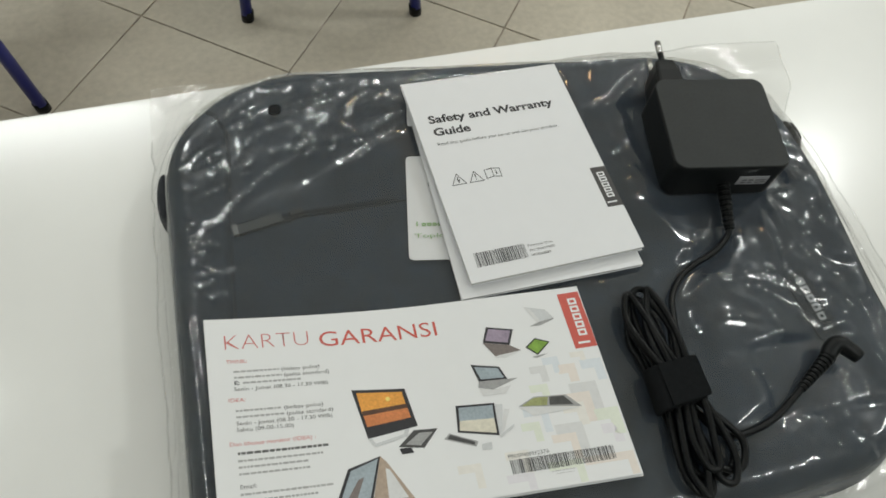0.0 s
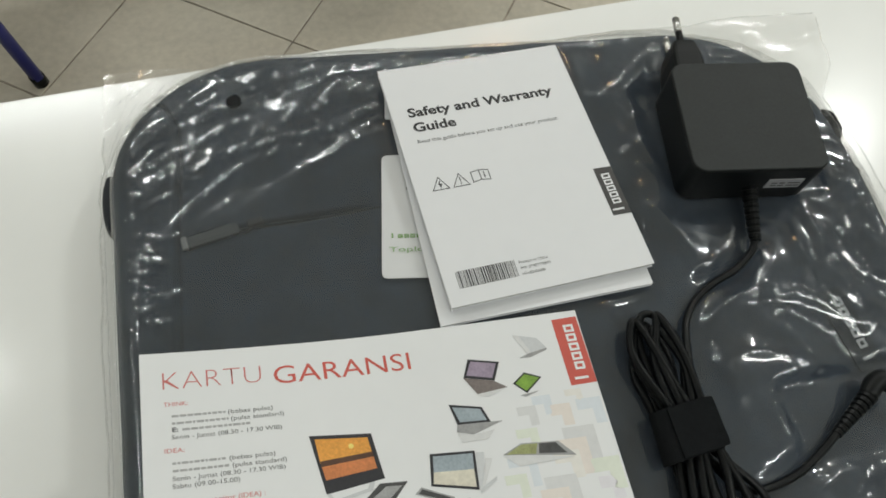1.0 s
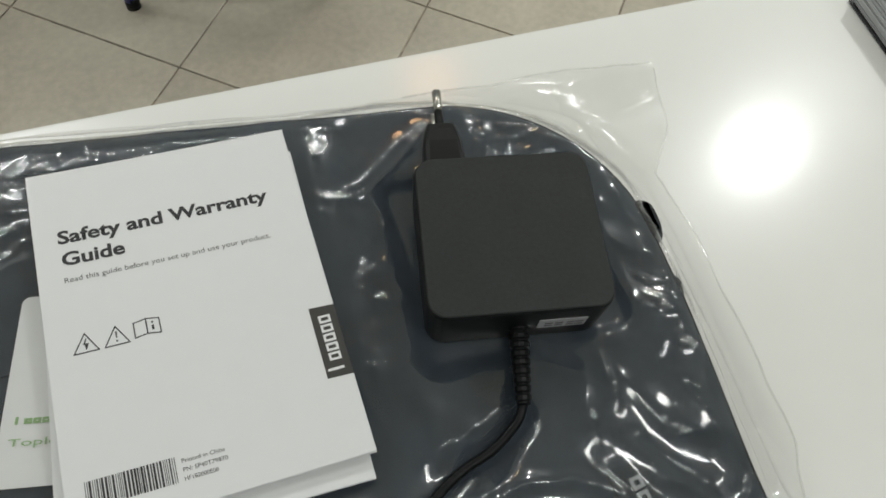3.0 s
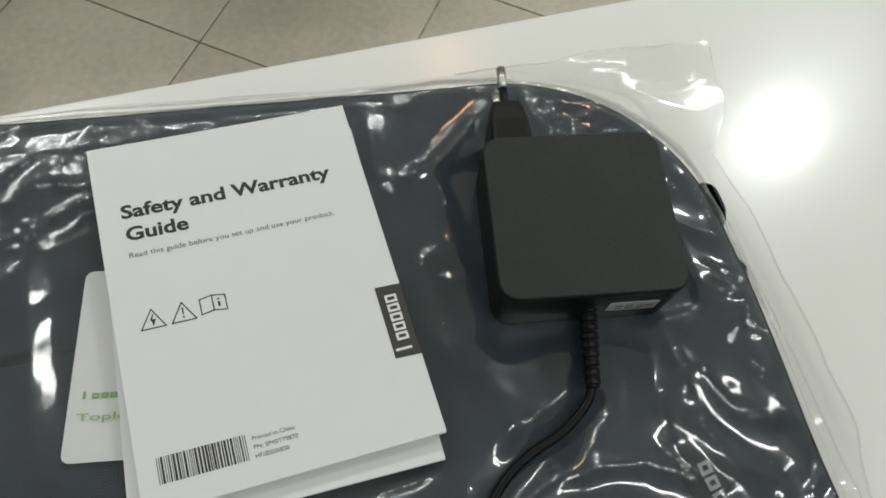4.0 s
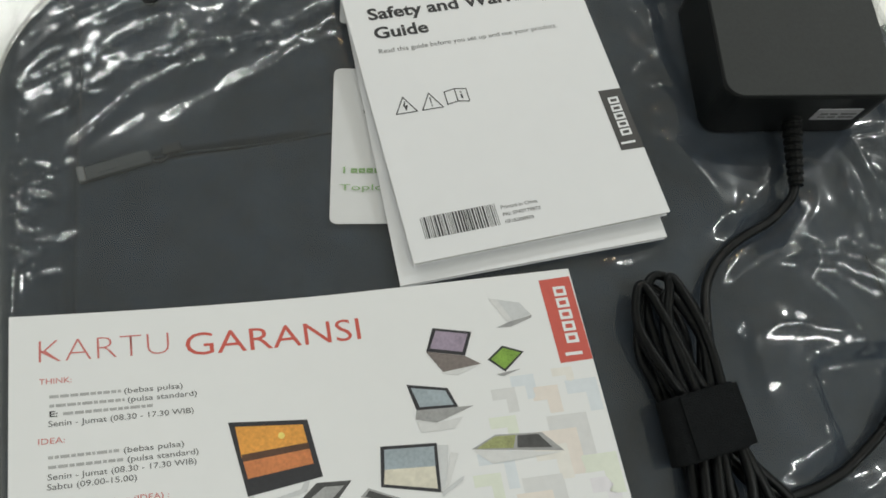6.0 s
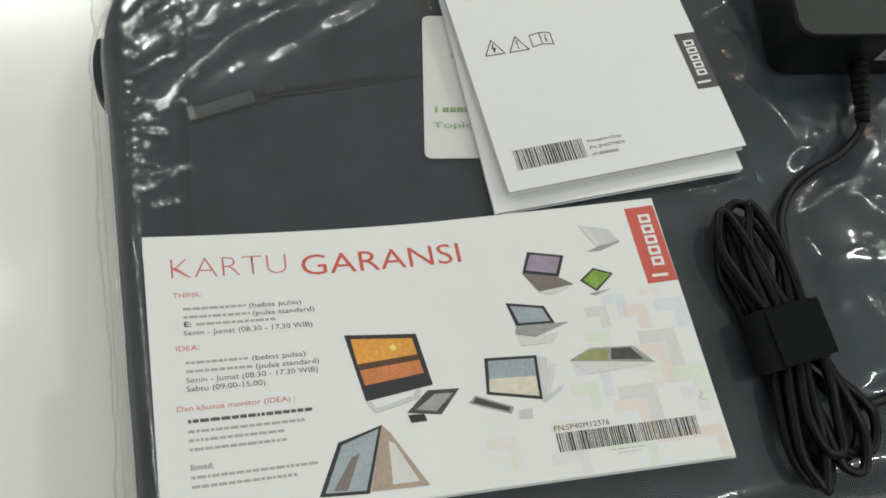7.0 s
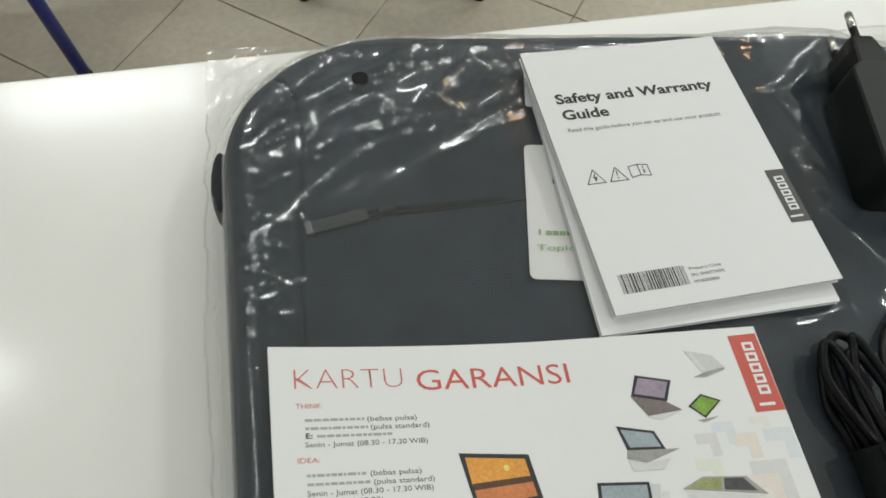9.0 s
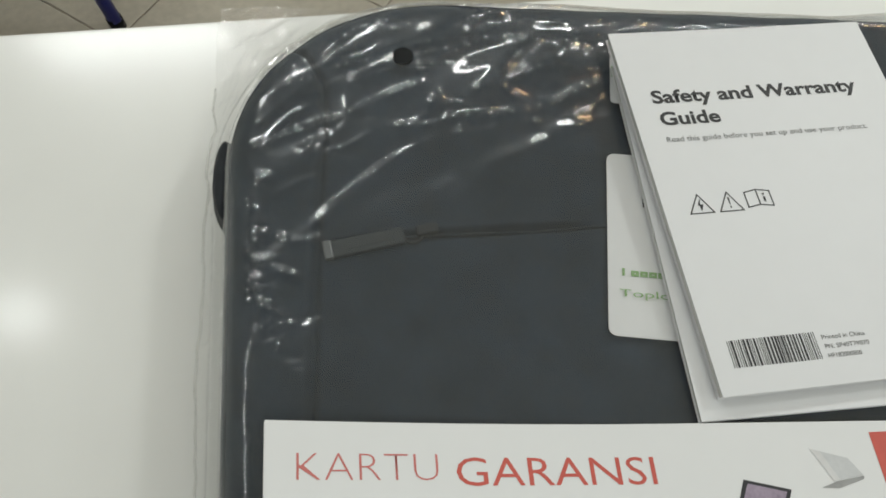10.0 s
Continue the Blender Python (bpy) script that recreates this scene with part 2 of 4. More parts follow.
def tube(points, radius, sides=10, steps=8):
    """A round cord; radius may be a function of the way along, 0 to 1."""
    line = spline(points, steps)
    rings, side = [], None
    for i, q in enumerate(line):
        way = (line[min(i + 1, len(line) - 1)] - line[max(i - 1, 0)]).normalized()
        if side is None:
            side = way.orthogonal().normalized()
        side = (side - way * side.dot(way)).normalized()
        up = way.cross(side)
        r = radius(i / (len(line) - 1)) if callable(radius) else radius
        rings.append([q + side * (r * math.cos(2 * math.pi * k / sides)) + up * (r * math.sin(2 * math.pi * k / sides)) for k in range(sides)])
    return loft(rings)


def rod(a, b, r, sides=16):
    return tube([a, Vector(a).lerp(Vector(b), 0.5), b], r, sides, 1)


def smooth01(x, a, b):
    t = np.clip((x - a) / (b - a), 0.0, 1.0)
    return t * t * (3 - 2 * t)


LATTICE = np.random.RandomState(7).uniform(-1, 1, (12, 64, 64))


def lumps(x, y, k):
    """Smooth noise from -1 to 1 over arrays of places; k picks one of twelve patterns."""
    x, y = np.asarray(x, float), np.asarray(y, float)
    i, j = np.floor(x).astype(int), np.floor(y).astype(int)
    fx, fy = x - i, y - j
    fx, fy = fx ** 3 * (fx * (fx * 6 - 15) + 10), fy ** 3 * (fy * (fy * 6 - 15) + 10)
    g = LATTICE[k]
    a = g[i % 64, j % 64] * (1 - fx) + g[(i + 1) % 64, j % 64] * fx
    b = g[i % 64, (j + 1) % 64] * (1 - fx) + g[(i + 1) % 64, (j + 1) % 64] * fx
    return a * (1 - fy) + b * fy


def ridges(u, v, deg, along, across, k, soft=0.15):
    """Long wandering folds that run at an angle, 0 to 1, with sharp crests."""
    c, s = math.cos(radians(deg)), math.sin(radians(deg))
    p, q = u * c + v * s, v * c - u * s
    q = q + 0.006 * lumps(p * 32, q * 30, (k + 3) % 12) + 0.0018 * lumps(p * 120, q * 90, (k + 5) % 12)
    n = lumps(p * along + 20, q * across + 20, k)
    return 1 - np.sqrt(n * n + soft * soft)


def grid_mesh(name, xyz, material, keep=None):
    """A smooth sheet through a rows x columns x 3 array of places."""
    h, w = xyz.shape[:2]
    ids = np.arange(h * w).reshape(h, w)
    quads = np.stack((ids[:-1, :-1], ids[:-1, 1:], ids[1:, 1:], ids[1:, :-1]), -1).reshape(-1, 4)
    if keep is not None:
        quads = quads[keep[:-1, :-1].ravel()]
    me = bpy.data.meshes.new(name)
    me.vertices.add(h * w)
    me.vertices.foreach_set("co", xyz.reshape(-1).astype(np.float32))
    me.loops.add(quads.size)
    me.loops.foreach_set("vertex_index", quads.ravel().astype(np.int32))
    me.polygons.add(len(quads))
    me.polygons.foreach_set("loop_start", np.arange(0, quads.size, 4, dtype=np.int32))
    me.polygons.foreach_set("use_smooth", np.ones(len(quads), bool))
    me.materials.append(material)
    me.update(calc_edges=True)
    me.validate()
    return me


# ---- the room ----
def plain_wall(name, x0, y0, x1, y1):
    bm = box(x0, y0, 0, x1, y1, CEIL)
    tagged(part(name, bm, M_WALL, None), "plain cream painted wall of the shop", "wall", kind="structure")


plain_wall("wall_north", -3.6, 4.2, 4.4, 4.35)
plain_wall("wall_south", -3.6, -2.95, 4.4, -2.8)
plain_wall("wall_west", -3.75, -2.95, -3.6, 4.35)
plain_wall("wall_east", 4.4, -2.95, 4.55, 4.35)
tagged(part("ceiling", box(-3.75, -2.95, CEIL, 4.55, 4.35, CEIL + 0.1), M_CEIL, None), "plain white painted ceiling", "ceiling", kind="structure")
floor = tagged(part("floor", box(-3.75, -2.95, -0.1, 4.55, 4.35, -0.003), M_GROUT, None), "beige ceramic tiled floor with dark dirty joints", "floor", kind="structure")


def ceiling_lamp(u, v, w, d, watts, colour):
    warm = colour[2] < 0.5
    lamp = empty("downlight" if warm else "ceiling_or_fill_light", u, v, CEIL,
                 "small warm recessed downlight in the ceiling" if warm else "bright white ceiling light in a shallow metal housing, most added as fill", "ceiling light", "" if warm else "ceiling lights")
    part("housing", box(-w / 2 - 0.03, -d / 2 - 0.03, -0.03, w / 2 + 0.03, d / 2 + 0.03, -0.002, 0.006), M_STEEL, lamp)
    data = bpy.data.lights.new("lamp_glow", "AREA")
    data.shape, data.size, data.size_y, data.energy, data.color = "ELLIPSE" if w == d else "RECTANGLE", w, d, watts, colour
    glow = new("lamp_glow", data)
    glow.parent, glow.location = lamp, (0, 0, -0.034)


for row in LAMPS:
    ceiling_lamp(*row)


# ---- the table ----
table = empty("table", 0.25, 0.0, 0.0, "long white laminate shop table with a glossy top", "table")
part("tabletop", box(-1.15, -0.40, TABLE - 0.026, 1.15, 0.3445, TABLE, 0.0004), M_TABLE, table)
part("edge_band", box(-1.15, 0.3445, TABLE - 0.026, 1.15, 0.3457, TABLE - 0.0004, 0.0003), M_EDGE, table)
for x in (-1.08, 1.08):
    for y in (-0.33, 0.27):
        part("leg", box(x - 0.02, y - 0.02, 0, x + 0.02, y + 0.02, TABLE - 0.0265, 0.002), M_STEEL, table)
part("rail", box(-1.06, 0.262, TABLE - 0.09, 1.06, 0.282, TABLE - 0.0265, 0.002), M_STEEL, table)


# ---- the chairs beyond the table ----
def chair(u, v, turn, label):
    c = empty("chair", u, v, 0, label, "chair", "chairs beyond the table", turn)
    for k, (x, y) in enumerate(((-0.19, 0), (0.19, 0), (-0.19, 0.40), (0.19, 0.40))):
        tx, ty = x * 0.80, 0.05 + y * 0.80
        leg = part("leg", rod((x, y, 0.018), (tx, ty, 0.44), 0.0125), M_BLUE, c, smooth=True)
        foot = part("rubber_foot", rod((x, y, 0.0), (x + (tx - x) * 0.05, y + (ty - y) * 0.05, 0.024), 0.0142), M_RUBBER, leg, "black rubber foot", True)
    part("seat", loft([[(p[0], p[1], z) for p in rounded(0, 0.20, 0.205 - i, 0.205 - i, 0.08)] for z, i in ((0.432, 0.02), (0.437, 0.004), (0.448, 0.0), (0.458, 0.012))]), M_SEAT, c)
    part("backrest", box(-0.17, 0.385, 0.66, 0.17, 0.40, 0.82, 0.006), M_SEAT, c)
    for x in (-0.15, 0.15):
        part("back_post", rod((x, 0.36, 0.43), (x, 0.405, 0.80), 0.011), M_BLUE, c, smooth=True)


chair(0.130, 1.198, -7.7, "blue steel chair on the tiled floor beyond the table")
chair(-0.679, 1.046, 0.0, "blue steel chair turned aside on the tiled floor")


# ---- the carrying case ----
U0, U1, V0, V1 = -0.0755, 0.3405, -0.019, 0.3205


def case_sdf(u, v):
    """How far (u, v) lies outside the case's outline; inside it is negative."""
    cu, cv = (U0 + U1) / 2, (V0 + V1) / 2
    hu, hv = (U1 - U0) / 2, (V1 - V0) / 2
    hv = hv - np.maximum(0.0, u - 0.02) * 0.138 * (v > cv)
    r = np.where(u < cu, np.where(v > cv, 0.084, 0.052), 0.085)
    qx, qy = np.abs(u - cu) - hu + r, np.abs(v - cv) - hv + r
    return np.hypot(np.maximum(qx, 0), np.maximum(qy, 0)) + np.minimum(np.maximum(qx, qy), 0) - r


def case_top(u, v, seams=True):
    """The case's upper face: a filled pillow with round shoulders, lower to the right."""
    d = np.clip(-case_sdf(u, v) / 0.022, 0.0, 1.0)
    full = 0.0445 - 0.012 * smooth01(u, 0.22, 0.33) * smooth01(-v, -0.17, -0.05) - 0.004 * smooth01(v, 0.26, 0.32)
    full = full + 0.0004 * lumps(u * 18, v * 18, 3)
    z = TABLE + 0.010 + (full - 0.010) * (1 - (1 - d) ** 2.4) ** (1 / 2.4)
    if not seams:
        return z
    z = z + 0.0004 * lumps(u * 60, v * 45, 4) + 0.00012 * lumps(u * 260, v * 240, 5)
    # seam of the side panel, and the flap's edge over the pocket
    line = np.interp(v, (0.0, 0.136, 0.188, 0.249, 0.270, 0.285, 0.300), (-0.045, -0.040, -0.037, -0.032, -0.032, -0.038, -0.048))
    z = z - 0.0028 * np.exp(-((u - line) / 0.0014) ** 2) * smooth01(v, 0.0, 0.03) * (1 - smooth01(v, 0.290, 0.302))
    z = z + 0.0012 * smooth01(line - u, 0.0, 0.004) * np.exp(-np.maximum(0.0, line - u) / 0.02)
    fold = flap_edge(u)
    on = (1 - smooth01(u, 0.045, 0.068)) * smooth01(u, -0.036, -0.033)
    z = z + on * 0.0015 * smooth01(v, fold - 0.0006, fold + 0.0008) * np.exp(-np.maximum(0.0, v - fold) / 0.03)
    return z - on * 0.0022 * np.exp(-((v - fold + 0.0016) / 0.0012) ** 2)


def flap_edge(u):
    """The line of the flap's edge."""
    return np.interp(u, (-0.036, -0.024, 0.005, 0.069, 0.14), (0.1975, 0.2000, 0.2003, 0.1975, 0.194))


def case_body():
    us, vs = np.linspace(U0, U1, 560), np.linspace(V0, V1, 460)
    u, v = np.meshgrid(us, vs)
    for _ in range(4):
        s = np.maximum(case_sdf(u, v), 0.0)
        gx = (case_sdf(u + 1e-4, v) - case_sdf(u - 1e-4, v)) / 2e-4
        gy = (case_sdf(u, v + 1e-4) - case_sdf(u, v - 1e-4)) / 2e-4
        u, v = u - gx * s, v - gy * s
    top = np.stack((u, v, case_top(u, v)), -1)

    def wall(edge):
        """The foot of the side wall under an edge of the face."""
        low = edge.copy()
        low[..., :2] += (np.array((0.13, 0.15)) - edge[..., :2]) * 0.02
        low[..., 2] = TABLE + 0.0005
        return low

    rows = np.concatenate((wall(top[:1]), top, wall(top[-1:])), 0)
    return grid_mesh("case_body", np.concatenate((wall(rows[:, :1]), rows, wall(rows[:, -1:])), 1), M_FABRIC)


case = empty("carrying_case", 0, 0, 0, "dark slate woven nylon laptop carrying case lying on the table", "laptop bag")
obj("case_body", case_body(), case)


def round_case(inset, n=120):
    """A line round the case, some way in from its outline."""
    pts = []
    for i in range(n + 1):
        a = 2 * math.pi * i / n
        lo, hi = 0.0, 0.4
        for _ in range(26):
            mid = (lo + hi) / 2
            if case_sdf(0.132 + mid * math.cos(a), 0.15 + mid * math.sin(a)) < -inset:
                lo = mid
            else:
                hi = mid
        pts.append((0.132 + lo * math.cos(a), 0.15 + lo * math.sin(a)))
    return pts


part("piping", tube([(u, v, case_top(u, v) - 0.0003) for u, v in round_case(0.0060)], 0.0009, 8, 2), M_FABRIC2, case, "darker smooth piping", True)
part("zip_tape", tube([(-0.033 + 0.15 * i / 12, flap_edge(-0.033 + 0.15 * i / 12) - 0.0018, case_top(-0.033 + 0.15 * i / 12, 0.1965) + 0.0002) for i in range(13)], 0.0007, 6, 3), M_FABRIC2, case, "dark pocket zip", True)


def pull():
    p = part("zip_pull", loft([[(x, y, z) for x, y in rounded(0, 0, 0.0135 - i, 0.0033 - i, 0.0016, 3)] for z, i in ((0, 0.0004), (0.0004, 0), (0.0016, 0), (0.0021, 0.0005))]), M_PULL, case, "dark grey moulded zip pull")
    p.matrix_basis = pose(-0.0185, 0.1975, case_top(-0.0185, 0.1975) + 0.001, 0, 0, 8)
    part("end_cap", box(-0.0155, -0.0036, 0.0002, -0.0125, 0.0036, 0.0032, 0.0006), M_DULL, p, "dull grey metal end of the pull")
    part("ring", tube([(0.0165 + 0.0038 * math.cos(a), 0.0038 * math.sin(a), 0.0012) for a in [2 * math.pi * k / 16 for k in range(17)]], 0.0006, 6, 2), M_TRIM, p, "", True)
    part("slider", box(0.018, -0.002, 0, 0.026, 0.002, 0.003, 0.0008), M_TRIM, p)
    for k in range(6):
        part("raised_mark", box(-0.008 + k * 0.003, -0.0012, 0.0020, -0.006 + k * 0.003, 0.0012 if k else 0.0018, 0.0024), M_PULL, p)


pull()
part("strap_loop", loft([[(-0.0740 + 0.0062 * f * math.cos(2 * math.pi * q / 20), 0.2380 + (0.012 + 0.0085 * f) * math.sin(2 * math.pi * q / 20), z) for q in range(20)] for z, f in ((0.756, 0.45), (0.761, 0.80), (0.768, 1.0), (0.774, 0.95), (0.778, 0.75), (0.781, 0.4), (0.782, 0.1))]), M_TRIM, case, "slate webbing strap loop", True)
part("strap_loop", loft([[(x, y, z) for x, y in rounded(0.334, 0.198, 0.0075 - i, 0.0115 - i, 0.006, 4)] for z, i in ((0.765, 0.003), (0.772, 0.0), (0.782, 0.0), (0.788, 0.002), (0.789, 0.005))]), M_TRIM, case, "black webbing strap loop", True)
part("strap_loop", loft([[(x, y, z) for x, y in rounded(0.333, 0.166, 0.007 - i, 0.007 - i, 0.005, 4)] for z, i in ((0.765, 0.003), (0.772, 0.0), (0.780, 0.0), (0.785, 0.002), (0.7865, 0.0045))]), M_TRIM, case, "black webbing strap loop", True)


def laid(points_uv, lift, material, name, parent, label="", level=None):
    """A thin sheet with the given outline, following the case's upper face."""
    verts = [(u, v, (case_top(u, v, False) if level is None else level) + lift) for u, v in points_uv]
    n = len(verts)
    verts += [(u, v, z - 0.0004) for u, v, z in verts]
    faces = [tuple(range(n)), tuple(range(2 * n - 1, n - 1, -1))] + [(i, n + i, n + (i + 1) % n, (i + 1) % n) for i in range(n)]
    return obj(name, mesh_of(name, verts, faces, material), parent, label)


def turned(pts, cx, cy, deg):
    c, s = math.cos(radians(deg)), math.sin(radians(deg))
    return [(cx + x * c - y * s, cy + x * s + y * c) for x, y in pts]


def mark_blocks(h, w):
    """Plain shapes standing for a brand's mark: a tall bar, then five open squares, each of four bars."""
    out, cell, low = [], w / 6.0, h * 0.74
    t = cell * 0.24

    def block(x0, y0, x1, y1):
        out.append([(x0, y0), (x1, y0), (x1, y1), (x0, y1)])

    block(0, 0, t * 1.1, h)
    for k in range(1, 6):
        x0, x1 = cell * k, cell * (k + 0.82)
        block(x0, 0, x0 + t, low)
        block(x1 - t, 0, x1, low)
        block(x0 + t, low - t, x1 - t, low)
        block(x0 + t, 0, x1 - t, t)
    return out


patch = laid(turned(rounded(0, 0, 0.021, 0.0080, 0.0015, 3), 0.2840, 0.0800, 98), 0.0012, M_FABRIC2, "logo_patch", case, "dark woven patch with a pale mark")
for blk in mark_blocks(0.0068, 0.034):
    laid(turned([(x - 0.0165, y - 0.004) for x, y in blk], 0.2840, 0.0800, 98), 0.0017, M_LOGO, "mark_block", patch)

# ---- the swing tag under the film ----
TAG_Z = 0.7955
tag = empty("swing_tag", 0, 0, 0, "white paper swing tag with green print, under clear film", "tag")
laid(turned(rounded(0, 0, 0.0255, 0.036, 0.003, 4), 0.0925, 0.1855, -11), 0.0009, M_PAPER, "tag_sheet", tag, level=TAG_Z)
laid(turned(rounded(0, 0, 0.020, 0.0115, 0.0015, 4), 0.1025, 0.2560, -11), 0.0009, M_PAPER, "header_strip", tag, level=TAG_Z)
laid(turned([(-0.0195, 0.001), (-0.012, 0.001), (-0.012, 0.006), (-0.0195, 0.006)], 0.1025, 0.2560, -11), 0.0013, M_GREEN_INK, "green_bar", tag, level=TAG_Z)
# a near-black strip fills the gap between sheet and header
laid(turned([(-0.0130, 0.0365), (0.012, 0.0365), (0.012, 0.0605), (-0.0130, 0.0605)], 0.0925, 0.1855, -11), 0.0004, M_TRIM, "dark_strip", tag, "near-black strip between the two papers", level=TAG_Z)
laid(turned([(-0.0125, 0.014), (0.010, 0.014), (0.010, 0.031), (-0.0125, 0.031)], 0.0925, 0.1855, -11), 0.0013, M_GREY_INK, "printed_picture", tag, level=TAG_Z)


# ---- text and flat print ----
def text_mesh(name, words, at, material, bold=0.0):
    """Words set in the built-in font, mapped by at(x, y), where x runs 0 to 1 and y is in widths of the line."""
    cu = bpy.data.curves.new(name, "FONT")
    cu.body, cu.offset, cu.resolution_u = words, bold, 3
    ob = bpy.data.objects.new(name, cu)
    scene.collection.objects.link(ob)
    bpy.context.view_layer.update()
    me = bpy.data.meshes.new_from_object(ob.evaluated_get(bpy.context.evaluated_depsgraph_get()))
    bpy.data.objects.remove(ob)
    xs = [v.co.x for v in me.vertices]
    a, b = min(xs), max(xs)
    for v in me.vertices:
        v.co = at((v.co.x - a) / (b - a), v.co.y / (0.7 * 1.0))
    me.materials.clear()
    me.materials.append(material)
    me.name = name
    return me


class Sheet:
    """A sheet of paper w by h millimetres laid at four corners, with a curl; print goes on it in millimetres."""

    def __init__(self, w, h, tl, tr, br, bl, curl):
        self.w, self.h, self.c, self.curl = w, h, [Vector(p) for p in (tl, tr, br, bl)], curl

    def at(self, s, t, lift=0.0):
        x, y = s / self.w, t / self.h
        tl, tr, br, bl = self.c
        p = (tl.lerp(tr, x)) * y + (bl.lerp(br, x)) * (1 - y)
        return Vector((p.x, p.y, p.z + self.curl(s, t) + lift))

    def slab(self, name, z0, z1, material, parent, label="", grow=0.0, nx=24, ny=6, s0=0.0, t0=0.0):
        verts, faces = [], []
        for z in (z1, z0):
            for j in range(ny + 1):
                for i in range(nx + 1):
                    verts.append(self.at(s0 - grow + (self.w + 2 * grow) * i / nx, t0 - grow + (self.h + 2 * grow) * j / ny, z))
        k, m = nx + 1, (nx + 1) * (ny + 1)
        for j in range(ny):
            for i in range(nx):
                a = j * k + i
                faces += [(a, a + 1, a + k + 1, a + k), (m + a + k, m + a + k + 1, m + a + 1, m + a)]
        rim = [*range(k), *(j * k + nx for j in range(1, ny + 1)), *(ny * k + i for i in range(nx - 1, -1, -1)), *(j * k for j in range(ny - 1, 0, -1))]
        for a, b in zip(rim, rim[1:] + rim[:1]):
            faces.append((a, m + a, m + b, b))
        return obj(name, mesh_of(name, verts, faces, material), parent, label)

    def shape(self, name, pts, material, parent, lift=0.0001, cuts=8, label=""):
        """A printed patch with the given corners, cut fine enough to follow the curl."""
        bm = bmesh.new()
        bm.faces.new([bm.verts.new((x, y, 0)) for x, y in pts])
        lo, hi = min(p[0] for p in pts), max(p[0] for p in pts)
        for k in range(1, int((hi - lo) / cuts) + 1):
            x = lo + (hi - lo) * k / (int((hi - lo) / cuts) + 1)
            bmesh.ops.bisect_plane(bm, geom=bm.verts[:] + bm.edges[:] + bm.faces[:], plane_co=(x, 0, 0), plane_no=(1, 0, 0))
        for v in bm.verts:
            v.co = self.at(v.co.x, v.co.y, lift)
        me = bpy.data.meshes.new(name)
        bm.to_mesh(me)
        bm.free()
        me.materials.append(material)
        return obj(name, me, parent, label)

    def words(self, name, words, s0, s1, t, height, material, parent, bold=0.0, lift=0.00012, label=""):
        """A line of words from s0 to s1 on the base line t, with capitals of that height."""
        return obj(name, text_mesh(name, words, lambda x, y: self.at(s0 + (s1 - s0) * x, t + height * y, lift), material, bold), parent, label)

    def bar(self, name, s0, s1, t, height, material, parent, lift=0.0001):
        first, s, rnd = None, s0, random.Random(int(s1 * 10 + t * 7))
        while s < s1 - 0.4:
            e = min(s1, s + rnd.uniform(0.9, 3.2))
            ob = self.shape(name if first is None else "word_bar", [(s, t + 0.25), (e, t + 0.25), (e, t + height * 0.72), (s, t + height * 0.72)], material, first or parent, lift)
            first, s = first or ob, e + 0.45
        return first

    def barcode(self, name, s0, s1, t0, t1, slant, material, parent, seed):
        rnd = random.Random(seed)
        bm, s = bmesh.new(), s0
        while s < s1:
            w = rnd.choice((0.25, 0.25, 0.5, 0.75))
            dt = slant * (s - s0)
            bm.faces.new([bm.verts.new(self.at(x, y + dt, 0.0001)) for x, y in ((s, t0), (s + w, t0), (s + w, t1), (s, t1))])
            s += w + rnd.choice((0.25, 0.35, 0.5))
        return tagged(part(name, bm, material, parent, "black printed bar code"), kind="stuff")


def flat(s, t):
    return 0.0


# ---- the guide, and a second booklet under it ----
under = Sheet(107, 142, (0.0835, 0.2640, 0.8005), (0.1875, 0.2640, 0.8005), (0.1905, 0.1215, 0.8005), (0.0830, 0.1230, 0.8005), flat)
book2 = empty("booklet", 0, 0, 0, "white paper booklet lying under the safety guide", "booklet")
under.slab("back_cover", -0.0030, -0.0027, M_PAPER, book2)
under.slab("page_block", -0.0026, -0.0004, M_PAGES, book2, "", -0.5)
under.slab("front_cover", -0.0003, 0.0, M_PAPER, book2)

guide_sheet = Sheet(105, 144, (0.082, 0.273, 0.8062), (0.1862, 0.273, 0.8048), (0.1930, 0.130, 0.8050), (0.0895, 0.129, 0.8045), lambda s, t: 0.0012 * (1 - s / 105) ** 2)
guide = empty("safety_guide", 0, 0, 0, "white safety and warranty guide booklet with black title", "booklet")
g = guide_sheet
g.slab("back_cover", -0.0040, -0.0037, M_PAPER, guide)
g.slab("page_block", -0.0036, -0.0004, M_PAGES, guide, "", -0.6)
g.slab("front_cover", -0.0003, 0.0, M_PAPER, guide)
g.words("title_text", "Safety and Warranty", 9, 91.5, 110.4, 5.6, M_BLACK_INK, guide, 0.029)
g.words("title_text", "Guide", 9.5, 33, 100.6, 5.6, M_BLACK_INK, guide, 0.029)
g.words("subtitle_text", "Read this guide before you set up and use your product.", 9.5, 88.5, 93.2, 2.2, M_GREY_INK, guide)


def outline(pts, w):
    """Strips along a closed line."""
    n = len(pts)
    for i in range(n):
        (ax, ay), (bx, by) = pts[i], pts[(i + 1) % n]
        d = math.hypot(bx - ax, by - ay)
        nx, ny = -(by - ay) / d * w / 2, (bx - ax) / d * w / 2
        ex, ey = (bx - ax) / d * w / 2, (by - ay) / d * w / 2
        yield [(ax - ex + nx, ay - ey + ny), (ax - ex - nx, ay - ey - ny), (bx + ex - nx, by + ey - ny), (bx + ex + nx, by + ey + ny)]


